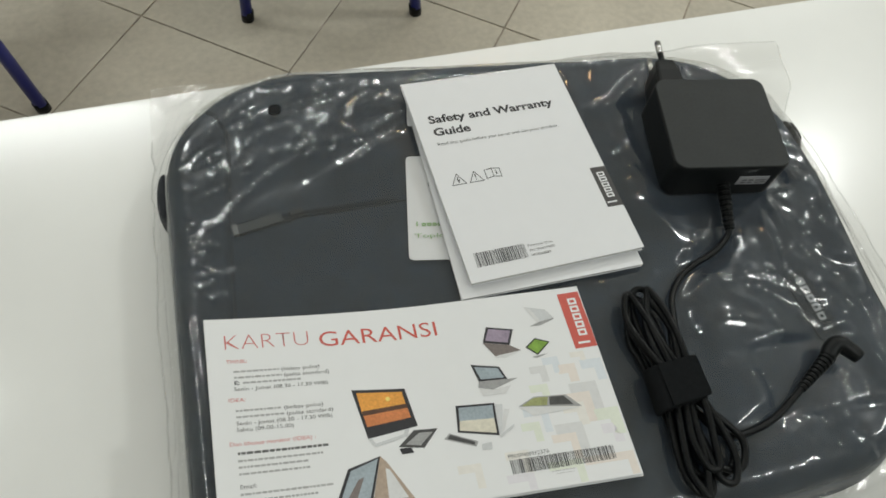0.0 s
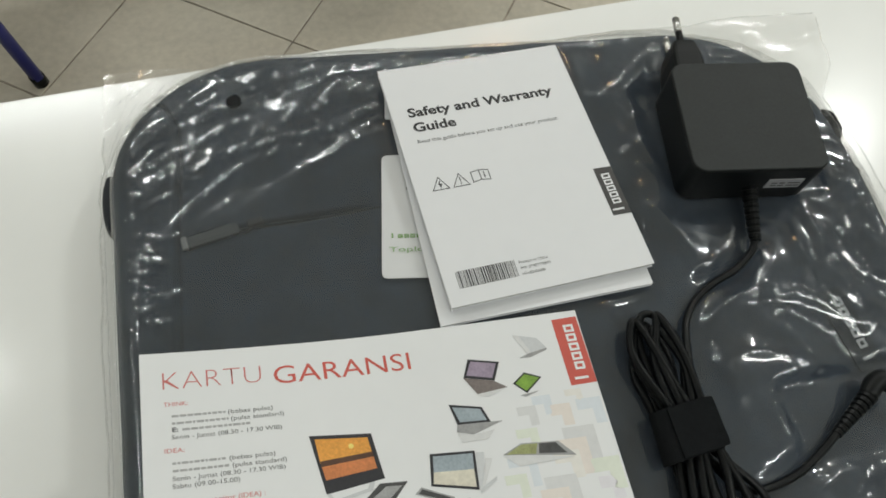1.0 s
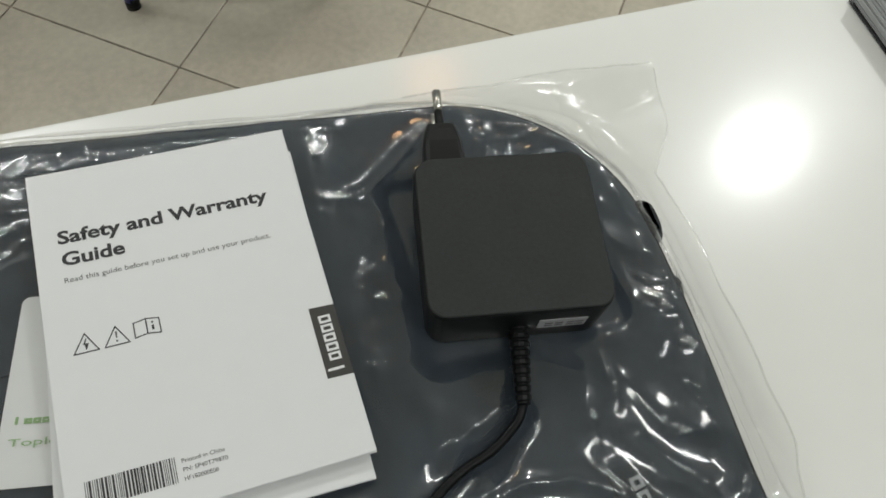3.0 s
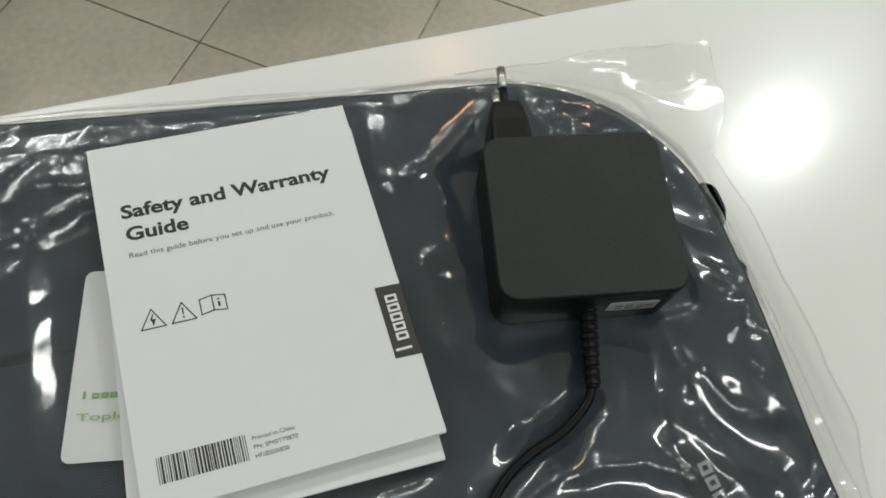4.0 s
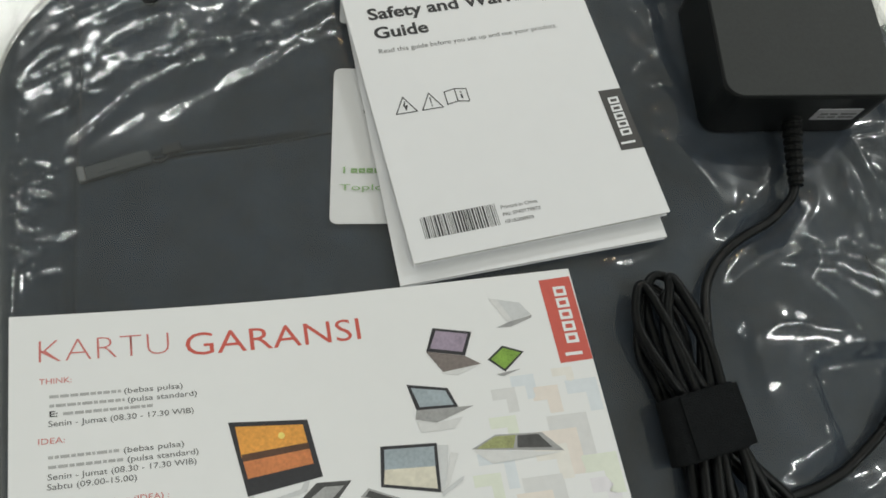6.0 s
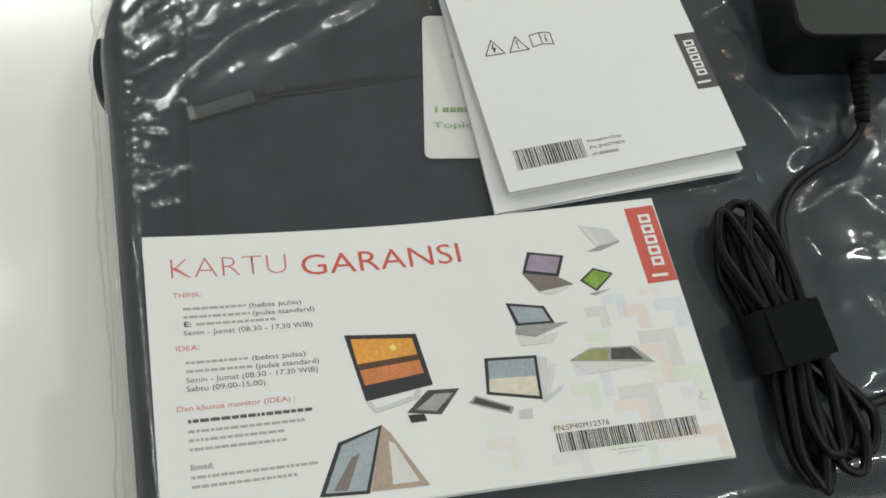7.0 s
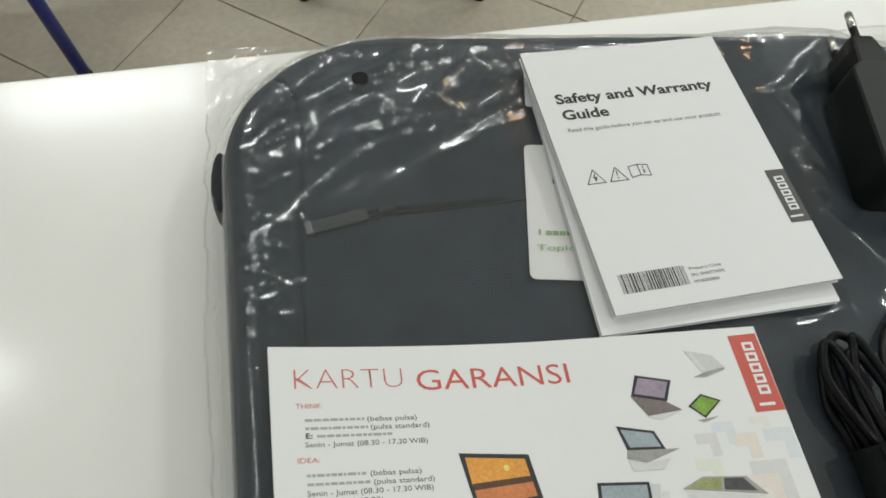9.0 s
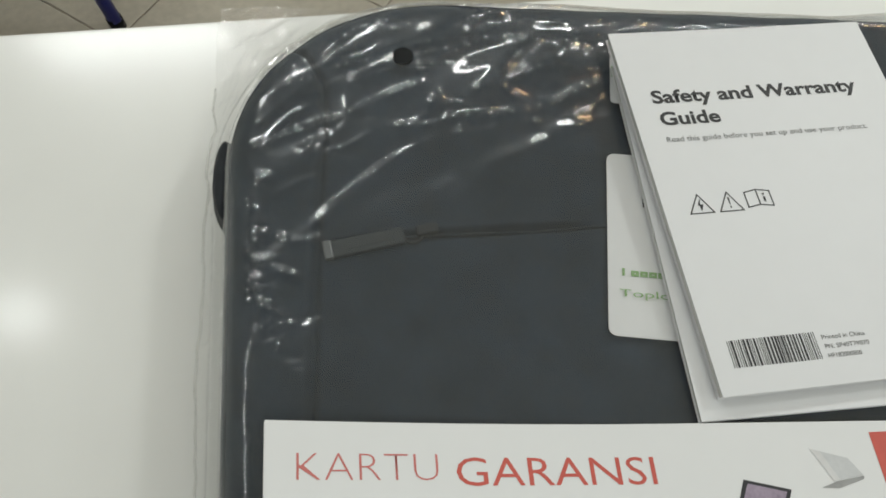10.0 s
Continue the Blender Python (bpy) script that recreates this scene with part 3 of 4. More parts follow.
def strips(name, lines, sheet, material, parent):
    bm = bmesh.new()
    for quad in lines:
        bm.faces.new([bm.verts.new(sheet.at(x, y, 0.0001)) for x, y in quad])
    return part(name, bm, material, parent)


for x in (9.3, 20.3):
    sign = strips("warning_triangle", outline([(x, 63.6), (x + 8.8, 63.6), (x + 4.4, 71)], 0.45), g, M_BLACK_INK, guide)
    if x < 10:
        strips("lightning_mark", [[(x + 4.6, 69), (x + 3.4, 66.6), (x + 4.2, 66.6), (x + 5.0, 69)], [(x + 4.0, 67), (x + 5.6, 67), (x + 4.6, 64.6), (x + 4.3, 64.6)]], g, M_BLACK_INK, sign)
    else:
        strips("exclamation_mark", [[(x + 4.1, 69), (x + 4.2, 66.2), (x + 4.6, 66.2), (x + 4.7, 69)], [(x + 4.1, 65.5), (x + 4.1, 64.8), (x + 4.7, 64.8), (x + 4.7, 65.5)]], g, M_BLACK_INK, sign)
icon = strips("manual_sign", [*outline([(31.2, 64.4), (35.8, 65.2), (35.8, 71.2), (31.2, 70.4)], 0.45), *outline([(35.8, 65.2), (40.6, 64.4), (40.6, 70.4), (35.8, 71.2)], 0.45)], g, M_BLACK_INK, guide)
strips("letter_mark", [[(37.6, 69.6), (37.6, 68.9), (38.4, 68.9), (38.4, 69.6)], [(37.6, 68.2), (37.6, 66.2), (38.4, 66.2), (38.4, 68.2)]], g, M_BLACK_INK, icon)
tab = g.shape("brand_tab", [(95.2, 30), (105, 29.6), (105, 58.4), (95.2, 58.8)], M_TAG_INK, guide, 0.0001, 8, "dark grey tab with a white mark")
for blk in mark_blocks(6.2, 23):
    g.shape("mark_block", [(102.4 - y, 32.5 + x) for x, y in blk], M_PAPER, tab, 0.0002)
g.barcode("bar_code", 6.8, 37.2, 8.6, 17.6, 0.0, M_BLACK_INK, guide, 3)
g.words("small_print", "Printed in China", 39.2, 54.2, 14.9, 1.5, M_GREY_INK, guide)
g.words("small_print", "PN: SP40T79870", 39.2, 54.6, 11.8, 1.5, M_GREY_INK, guide)
g.words("small_print", "HF1B2000E00", 39.2, 50.8, 8.7, 1.5, M_GREY_INK, guide)

# ---- the warranty card ----
card_sheet = Sheet(204, 105, (-0.0505, 0.1347, 0.8022), (0.148, 0.1168, 0.8003), (0.146, 0.013, 0.8015), (-0.0525, 0.0312, 0.8022), lambda s, t: 0.0140 * max(0.0, 1 - s / 115) ** 1.6 - 0.0012 * math.sin(math.pi * min(1, max(0, s / 204))))
card = empty("warranty_card", 0, 0, 0, "white printed warranty card leaflet with a red heading, slightly curled", "leaflet")
k = card_sheet
k.slab("back_sheet", -0.0022, -0.0020, M_CARD, card, "", 0, 30, 4, 0.6, -0.9)
k.slab("middle_sheet", -0.0013, -0.0011, M_CARD, card, "", 0, 30, 4, -0.4, -0.4)
k.slab("front_sheet", -0.0002, 0.0, M_CARD, card, "", 0, 30, 4)
PASTEL = [mat("pale_%s_print" % n, c, 0.45, vary=0.05, scale=40) for n, c in
          (("grey", (0.70, 0.70, 0.70)), ("peach", (0.80, 0.735, 0.68)), ("green", (0.755, 0.79, 0.69)), ("blue", (0.71, 0.75, 0.79)), ("cream", (0.81, 0.785, 0.74)), ("lilac", (0.77, 0.75, 0.785)))]


def chevron(x, y, size, w, m):
    """An angle-shaped pastel band, its corner at the upper right."""
    k.shape("pastel_band", [(x - size, y), (x, y), (x, y - w), (x - size, y - w)], PASTEL[m], card, 0.00004)
    k.shape("pastel_band", [(x - w, y - w), (x, y - w), (x, max(y - size, 0.6)), (x - w, max(y - size, 0.6))], PASTEL[m], card, 0.00004)


for x, y, size, w, m in ((196, 50, 15, 5, 0), (191, 45, 16, 5, 1), (186, 40, 12, 5, 4), (182, 30, 15, 5, 0), (177, 25, 13, 4, 1), (203, 62, 12, 5, 3), (203, 35, 14, 6, 2), (201, 27, 10, 5, 5), (172, 62, 9, 4, 0),
                         (188, 61, 10, 5, 1), (180, 66, 9, 4, 3), (166, 40, 13, 4, 3), (160, 33, 10, 4, 2), (203, 12, 26, 4, 1), (176, 12, 18, 4, 2), (150, 20, 12, 4, 4), (150, 9, 14, 4, 5), (125, 17, 12, 4, 4), (195, 67, 8, 3, 4), (170, 52, 10, 4, 2)):
    chevron(x, y, size, w, m)
k.words("heading_text", "KARTU", 9, 50.5, 88.0, 8.2, M_PINK_INK, card, -0.024)
k.words("heading_text", "GARANSI", 56, 119, 86.6, 8.4, M_RED_INK, card, -0.004)
k.words("subheading_text", "THINK:", 9, 18.8, 80.6, 1.9, M_PINK_INK, card)
k.words("subheading_text", "IDEA:", 8.6, 16.4, 60.6, 1.9, M_PINK_INK, card)
k.words("subheading_text", "Dan khusus monitor (IDEA) :", 7.4, 47.2, 39.2, 1.9, M_PINK_INK, card)
k.bar("phone_line", 12, 34, 75.4, 1.7, M_BAR_INK, card)
k.words("note_text", "(bebas pulsa)", 35, 54, 75.2, 1.9, M_GREY_INK, card)
k.bar("phone_line", 12, 35, 72.3, 1.7, M_BAR_INK, card)
k.words("note_text", "(pulsa standard)", 36, 58.5, 72.1, 1.9, M_GREY_INK, card)
k.words("note_text", "E:", 12, 14.4, 69.4, 1.9, M_BLACK_INK, card, 0.02)
k.bar("address_line", 16, 44.5, 69.4, 1.7, M_BAR_INK, card)
k.words("note_text", "Senin - Jumat (08.30 - 17.30 WIB)", 11.6, 57, 66.2, 1.9, M_GREY_INK, card)
k.bar("phone_line", 11.4, 33, 55.4, 1.7, M_BAR_INK, card)
k.words("note_text", "(bebas pulsa)", 34, 53, 55.2, 1.9, M_GREY_INK, card)
k.bar("phone_line", 11.4, 34, 52.3, 1.7, M_BAR_INK, card)
k.words("note_text", "(pulsa standard)", 35, 57.5, 52.1, 1.9, M_GREY_INK, card)
k.words("note_text", "Senin - Jumat (08.30 - 17.30 WIB)", 11.2, 56.6, 49.0, 1.9, M_GREY_INK, card)
k.words("note_text", "Sabtu (09.00-15.00)", 11, 37.6, 45.9, 1.9, M_GREY_INK, card)
k.bar("company_line", 10.6, 52.6, 34.7, 2.0, M_GREY_INK, card)
for t, e in ((31.3, 49.6), (28.3, 42.8), (25.2, 42.8)):
    k.bar("address_line", 10.4, e, t, 1.7, M_BAR_INK, card)
k.words("note_text", "Email:", 10.4, 17.6, 19.2, 1.9, M_GREY_INK, card)
for t, e in ((16.0, 52.4), (12.9, 44.6)):
    k.bar("address_line", 10.2, e, t, 1.7, M_BAR_INK, card)
red = k.shape("brand_tab", [(191.4, 68.6), (203.9, 68.8), (203.4, 101.8), (191, 101.4)], M_RED_INK, card, 0.0001, 8, "red tab with a white mark")
for blk in mark_blocks(6.6, 28):
    k.shape("mark_block", [(200.6 - y, 71 + x) for x, y in blk], M_CARD, red, 0.0002)
k.barcode("bar_code", 139.6, 193.4, 9.2, 16.0, 0.0, M_BLACK_INK, card, 5)
k.words("small_print", "PN:SP40M12376", 139.4, 160.6, 16.9, 2.0, M_GREY_INK, card)
k.bar("small_print_line", 159, 172, 7.3, 0.8, M_BAR_INK, card)
k.bar("small_print_line", 161, 170, 6.0, 0.7, M_BAR_INK, card)

INK = {n: mat("print_%s" % n, c, 0.45, vary=v, scale=sc) for n, c, v, sc in (
    ("frame_black", (0.03, 0.03, 0.035), 0.2, 100), ("sunset", (0.80, 0.36, 0.07), 0.22, 90), ("sunset_low", (0.62, 0.22, 0.08), 0.25, 90), ("sun", (0.9, 0.72, 0.2), 0.1, 90), ("skyline", (0.10, 0.05, 0.03), 0.3, 90),
    ("keys", (0.07, 0.07, 0.07), 0.4, 400), ("silver", (0.62, 0.63, 0.64), 0.08, 60), ("steel", (0.36, 0.36, 0.36), 0.2, 90), ("mauve", (0.33, 0.27, 0.35), 0.25, 90), ("brown", (0.20, 0.17, 0.16), 0.25, 90),
    ("leaf", (0.22, 0.38, 0.06), 0.4, 200), ("sea", (0.36, 0.42, 0.46), 0.2, 90), ("shore", (0.70, 0.66, 0.55), 0.15, 60), ("shade", (0.70, 0.70, 0.70), 0.06, 60), ("tan", (0.42, 0.33, 0.26), 0.2, 60), ("olive", (0.34, 0.36, 0.16), 0.4, 150))}


def picture(name, shapes, label):
    """A small printed picture made of flat patches."""
    first = None
    for i, (ink, pts) in enumerate(shapes):
        ob = k.shape(name if first is None else "printed_patch", pts, INK[ink], first or card, 0.00012 + 0.00004 * i, 8, label if first is None else "")
        first = first or ob


picture("printed_monitor", [("frame_black", [(68, 61.5), (95.2, 59.5), (98, 39.5), (72.2, 36)]), ("sunset", [(70.2, 59.8), (93.4, 58.0), (94.4, 50.6), (71.4, 49.0)]), ("skyline", [(71.4, 50), (94.6, 51.6), (94.8, 48.8), (71.8, 47)]),
                            ("sunset_low", [(71.8, 47.6), (94.7, 49.4), (95.4, 44.2), (72.8, 41.8)]), ("sun", [(85.6 + 1.2 * math.cos(q * math.pi / 5), 55 + 1.2 * math.sin(q * math.pi / 5)) for q in range(10)]), ("silver", [(72.4, 35.8), (74, 36), (75.6, 33.2), (90, 36.2), (91.5, 38.6), (93.5, 38.8), (92, 35.2), (75, 31.6)])], "all-in-one computer print")
picture("printed_keyboard", [("keys", [(95.5, 37.6), (107.6, 37), (99, 28.2), (86.4, 30.2)]), ("steel", [(98, 36), (104.8, 35.6), (97.4, 29.6), (90, 31)]), ("frame_black", [(86.6, 29.4), (92.6, 29.2), (93.4, 26.6), (87.4, 26.4)])], "dark keyboard print")
picture("printed_laptop", [("silver", [(170, 96.6), (181.4, 93.6), (184.8, 88.4), (175, 86.6)]), ("steel", [(170.4, 84.8), (176, 86.6), (185, 88.2), (184.6, 87.2), (176, 84.6)]), ("shade", [(170, 96.6), (173, 95.8), (177, 87), (175, 86.6)])], "silver laptop print")
picture("printed_laptop", [("frame_black", [(146.2, 87.6), (160.6, 84.4), (156.4, 75.8), (142.2, 79)]), ("mauve", [(147.2, 86.4), (159, 83.8), (155.6, 77.2), (143.8, 80)]), ("brown", [(142, 79), (156, 75.8), (161.6, 72), (147, 70.6)]), ("shade", [(146, 70.4), (161.6, 72), (152, 68.8)])], "dark laptop print")
picture("printed_tablet", [("frame_black", [(171, 77.8), (178.6, 74.6), (170, 68), (164.4, 73.2)]), ("leaf", [(171, 76.9), (177.4, 74.4), (170, 69), (165.6, 73.2)]), ("steel", [(166.4, 67.4), (176, 68.4), (169, 66.4)])], "green tablet print")
picture("printed_laptop", [("frame_black", [(132.6, 67.6), (147.4, 64.6), (150, 57.4), (134.6, 58)]), ("sea", [(134, 66.2), (146.4, 63.8), (148.4, 58.4), (136, 59)]), ("steel", [(134.6, 58), (150, 57.4), (155.6, 57.2), (141, 52.8), (133.6, 54.8)]), ("shade", [(134, 54.4), (141, 52.6), (151, 53.8), (147, 50), (135, 50)])], "small laptop print")
picture("printed_flat_laptop", [("steel", [(161, 46), (178, 44.8), (184.6, 37.6), (151.6, 42)]), ("olive", [(160.8, 45.4), (168.4, 45), (166.6, 40.6), (153.4, 42)]), ("keys", [(169, 44.8), (176.6, 44.4), (180.6, 39.2), (168, 40.6)]), ("shade", [(152, 41.6), (184, 37.2), (158, 36.2)])], "laptop folded flat, print")
picture("printed_monitor", [("frame_black", [(119.4, 47), (139.6, 45.8), (138, 29), (117.4, 33.4)]), ("sea", [(120.6, 45.8), (138.4, 44.8), (137.6, 38), (119.6, 39)]), ("shore", [(119.6, 39), (137.6, 38), (137, 30.4), (118.6, 34.2)]), ("silver", [(139.6, 45), (143.6, 44.6), (140, 30.6), (138, 29.2)]), ("shade", [(144, 42), (146.6, 41.4), (141, 31), (139.6, 30.6)]), ("silver", [(138, 29), (147, 33.6), (146.4, 32), (138.4, 27.6)])], "silver all-in-one print")
picture("printed_keyboard", [("steel", [(113, 33.6), (126.6, 27.6), (125, 25.2), (109.8, 31)]), ("keys", [(113.2, 32.8), (125, 27.6), (124.4, 26.2), (111.4, 31)]), ("silver", [(128, 26), (133.2, 26.4), (132.6, 22.8), (127.6, 23)])], "grey keyboard print")
picture("printed_laptop", [("frame_black", [(76.4, 27), (60, 22.6), (51, 5), (68.4, 4)]), ("sea", [(75, 25.8), (61.2, 21.6), (53.2, 6), (67.4, 5.2)]), ("brown", [(64, 17), (67, 18), (61, 6), (56, 6.4)]), ("tan", [(76.4, 27), (79, 24), (90, 4.2), (69, 4.6)]), ("shade", [(78, 21), (80, 20), (86.6, 6), (77, 6)])], "tent-folded laptop print")

# ---- the swing tag's words ----
def tag_at(x0, x1, y0, h):
    def at(x, y):
        (u, v), = turned([(x0 + (x1 - x0) * x, y0 + h * y)], 0.0925, 0.1855, -11)
        return (u, v, TAG_Z + 0.0015)
    return at


obj("printed_name", text_mesh("printed_name", "Toploader", tag_at(-0.0217, 0.010, -0.0217, 0.0027), M_GREEN_INK), tag, "green printed word")
for blk in mark_blocks(0.0027, 0.019):
    laid(turned([(x - 0.0205, y - 0.0138) for x, y in blk], 0.0925, 0.1855, -11), 0.0013, M_GREEN_INK, "printed_bar", tag, level=TAG_Z)

# ---- the power adapter ----
TOP = 0.8245
AX, AY = Vector((0.982, -0.188, 0)), Vector((0.176, 0.984, 0))
AC = Vector((0.2620, 0.1920, 0.7955))
adapter = new("power_adapter")
adapter.matrix_basis = Matrix((( *(AX.x, AY.x, 0), AC.x), (*(AX.y, AY.y, 0), AC.y), (0, 0, 1, AC.z), (0, 0, 0, 1)))
tagged(adapter, "square black plastic power adapter lying on the bag", "power adapter")
H = TOP - AC.z
part("shell", loft([[(x, y, z) for x, y in rounded(0, 0, 0.0353 - i, 0.0340 - i, 0.0078, 8)] for z, i in
                    ((0.0, 0.0030), (0.0006, 0.0012), (0.0020, 0.0002), (H - 0.0015, 0.0), (H - 0.0006, 0.0002), (H - 0.0002, 0.0006), (H, 0.0012))]), M_ADAPT2, adapter)
part("top_panel", loft([[(x, y, z) for x, y in rounded(0, 0, 0.0346 - i, 0.0333 - i, 0.0070, 8)] for z, i in ((H - 0.001, 0.0), (H + 0.0002, 0.0), (H + 0.0004, 0.0003))]), M_ADAPT, adapter, "finely textured top panel")
part("rating_sticker", box(0.007, -0.0343, 0.0120, 0.0255, -0.0338, 0.0200), M_STICK, adapter, "silver-grey printed sticker")
for z in (0.0138, 0.0162):
    for x in (0.0095, 0.0135, 0.0180, 0.0215):
        part("print_line", box(x, -0.0345, z, x + 0.0030, -0.0343, z + 0.0009), M_GREY_INK, adapter)
plug = part("plug_housing", loft([[(x * w - 0.0217, y, 0.0140 + zz * h) for x, zz in rounded(0, 0, 1, 1, 0.3, 3)] for y, w, h in
                                  ((0.0320, 0.0090, 0.0132), (0.0440, 0.0082, 0.0130), (0.0500, 0.0070, 0.0125), (0.0530, 0.0062, 0.0118))]), M_ADAPT2, adapter, "black moulded plug housing")
for z in (0.0215, 0.0045):
    pin = part("plug_pin", rod((-0.0217, 0.062, z), (-0.0215, 0.0718, z), 0.0020), M_METAL, plug, "nickel plug pin", True)
    part("pin_sleeve", rod((-0.0217, 0.050, z), (-0.0217, 0.0622, z), 0.00195), M_ADAPT2, plug, "", True)
    part("pin_tip", loft([[(-0.0215 + r * math.cos(a), y, z + r * math.sin(a)) for a in [2 * math.pi * j / 12 for j in range(12)]] for y, r in ((0.0717, 0.0020), (0.0727, 0.0017), (0.0732, 0.0010))]), M_METAL, plug, "", True)


def ribbed(a, b, r0, r1, ribs, name, parent):
    """A tapered sleeve with raised ribs."""
    a, b = Vector(a), Vector(b)
    n = ribs * 6
    return part(name, tube([a.lerp(b, i / n) for i in range(n + 1)], lambda t: (r0 + (r1 - r0) * t) * (1.0 if (t * ribs) % 1 < 0.62 else 0.80), 12, 1), M_RUBBER, parent, "black ribbed strain relief")


inv = adapter.matrix_basis.inverted()


def child_of_adapter(ob):
    ob.matrix_parent_inverse = inv
    return ob


child_of_adapter(ribbed((0.2565, 0.1600, 0.8065), (0.2495, 0.1315, 0.8020), 0.0042, 0.0030, 9, "strain_relief", adapter))
CORD = 0.00185
LEAD = [(0.2495, 0.1320, 0.8020), (0.2455, 0.1265, 0.8005), (0.2340, 0.1195, 0.8000), (0.2200, 0.1150, 0.7995), (0.2080, 0.1085, 0.7995), (0.1985, 0.0985, 0.8010), (0.1925, 0.0850, 0.8040), (0.1875, 0.0690, 0.8065), (0.1835, 0.0560, 0.8060), (0.1800, 0.0430, 0.8050)]
child_of_adapter(part("cord", tube(LEAD, CORD, 10, 6), M_RUBBER, adapter, "thin black cord", True))

# the coil: long loops pinched by the strap
rnd = random.Random(11)
LOOPS = [(0.1655, 0.1745, 0.0945, 0.1700, 0.1830, 0.0010, 0.7990), (0.1690, 0.1835, 0.1040, 0.1720, 0.1960, 0.0030, 0.7992), (0.1720, 0.1890, 0.1065, 0.1660, 0.1800, -0.0040, 0.8030), (0.1670, 0.1800, 0.1010, 0.1820, 0.2010, 0.0035, 0.8035),
         (0.1745, 0.1860, 0.0985, 0.1680, 0.1760, -0.0060, 0.8065), (0.1650, 0.1765, 0.1030, 0.1790, 0.1920, -0.0025, 0.8070), (0.1770, 0.1880, 0.1030, 0.1740, 0.1850, 0.0050, 0.8080)]
for i, (x0, x1, top, y0, y1, low, z) in enumerate(LOOPS):
    mid = 0.1775 + 0.0018 * (i - 3)
    a, b = mid - 0.0030, mid + 0.0030
    pts = [(a, 0.050, z), ((a + x0) / 2 - 0.001, 0.068, z + 0.001), (x0, top - 0.016, z), (x0 + 0.0035, top - 0.004, z), ((x0 + x1) / 2, top, z + 0.0005), (x1 - 0.0030, top - 0.005, z + 0.001), (x1, top - 0.020, z + 0.0015), ((b + x1) / 2, 0.066, z + 0.002),
           (b, 0.050, z + 0.001), ((b + y1) / 2 + 0.001, 0.032, z + 0.001), (y1, low + 0.014, z), (y1 - 0.003, low + 0.003, z), ((y0 + y1) / 2, low, z), (y0 + 0.002, low + 0.004, z), (y0, low + 0.016, z), ((a + y0) / 2, 0.034, z), (a, 0.049, z)]
    pts = [(x + rnd.uniform(-0.0007, 0.0007), y + rnd.uniform(-0.0007, 0.0007), max(zz, 0.7985)) for x, y, zz in pts]
    child_of_adapter(part("cord_loop", tube(pts, CORD, 10, 5), M_RUBBER, adapter, "", True))
TAIL = [(0.1830, 0.046, 0.8000), (0.1880, 0.030, 0.7995), (0.1970, 0.0205, 0.7990), (0.2090, 0.0195, 0.7985), (0.2240, 0.0225, 0.7985), (0.2380, 0.0290, 0.7985), (0.2490, 0.0352, 0.7985)]
child_of_adapter(part("cord", tube(TAIL, CORD, 10, 6), M_RUBBER, adapter, "thin black cord", True))
child_of_adapter(ribbed((0.2470, 0.0338, 0.7985), (0.2700, 0.0465, 0.7990), 0.0024, 0.0042, 9, "strain_relief", adapter))
elbow = child_of_adapter(part("connector", tube([(0.2690, 0.0460, 0.7990), (0.2745, 0.0505, 0.7992), (0.2795, 0.0518, 0.7995), (0.2835, 0.0475, 0.7995), (0.2868, 0.0420, 0.7995)], lambda t: 0.0040 + 0.0009 * math.sin(math.pi * t), 14, 5), M_ADAPT2, adapter, "black right-angled connector", True))
for nm, a, b, r, m in (("collar", (0.2862, 0.0430, 0.7995), (0.2880, 0.0398, 0.7995), 0.0048, M_ADAPT2), ("metal_barrel", (0.2878, 0.0402, 0.7995), (0.2932, 0.0300, 0.7995), 0.0023, M_METAL), ("barrel_tip", (0.2932, 0.0300, 0.7995), (0.2936, 0.0292, 0.7995), 0.0016, M_ADAPT2)):
    child_of_adapter(part(nm, rod(a, b, r), m, elbow, "", True))

strap = []
for y, s in ((0.0385, 0.985), (0.0390, 1.0), (0.0500, 1.0), (0.0605, 1.0), (0.0612, 0.985)):
    c = Vector((0.1772 + 0.06 * (y - 0.05), y, 0.8056))
    strap.append([c + Vector((x * s, 0.05 * x, z * s)) for x, z in rounded(0, 0, 0.0138, 0.0078, 0.0062, 6)])
part_strap = part("cable_strap", loft(strap), M_VELCRO, None, "", False)
tagged(part_strap, "black hook-and-loop strap round the coiled cord", "cable strap")
seam = loft([[(x, y, z) for x, y in ((0.1690, 0.0387), (0.1905, 0.0399), (0.1905, 0.0612), (0.1690, 0.0600))] for z in (0.8132, 0.8145)])
part("overlap_flap", seam, M_VELCRO, part_strap, "overlapping end of the strap")

# ---- the clear bag ----
HOLE_AT = (0.001, 0.2775)


def film_edge(v):
    """The film's left and right edges at a given depth."""
    left = -0.0845 - 0.0025 * smooth01(-v, -0.24, -0.16) + 0.0018 * lumps(v * 55, 0.3, 1) + 0.0006 * lumps(v * 190, 0.3, 2)
    right = np.interp(v, (0.0, 0.067, 0.09, 0.20, 0.235, 0.26, 0.302), (0.345, 0.358, 0.369, 0.372, 0.367, 0.387, 0.397))
    return left, right + 0.001 * lumps(v * 60, 0.7, 3)


def film_ends(u):
    far = 0.347 - 0.020 * smooth01(u, -0.06, 0.03) - 0.018 * smooth01(u, 0.06, 0.22) + 0.0012 * lumps(u * 50, 0.2, 4)
    return -0.052 + 0 * u, far + 0.003 * smooth01(u, 0.30, 0.345) - 0.15 * np.maximum(0.0, u - 0.345)


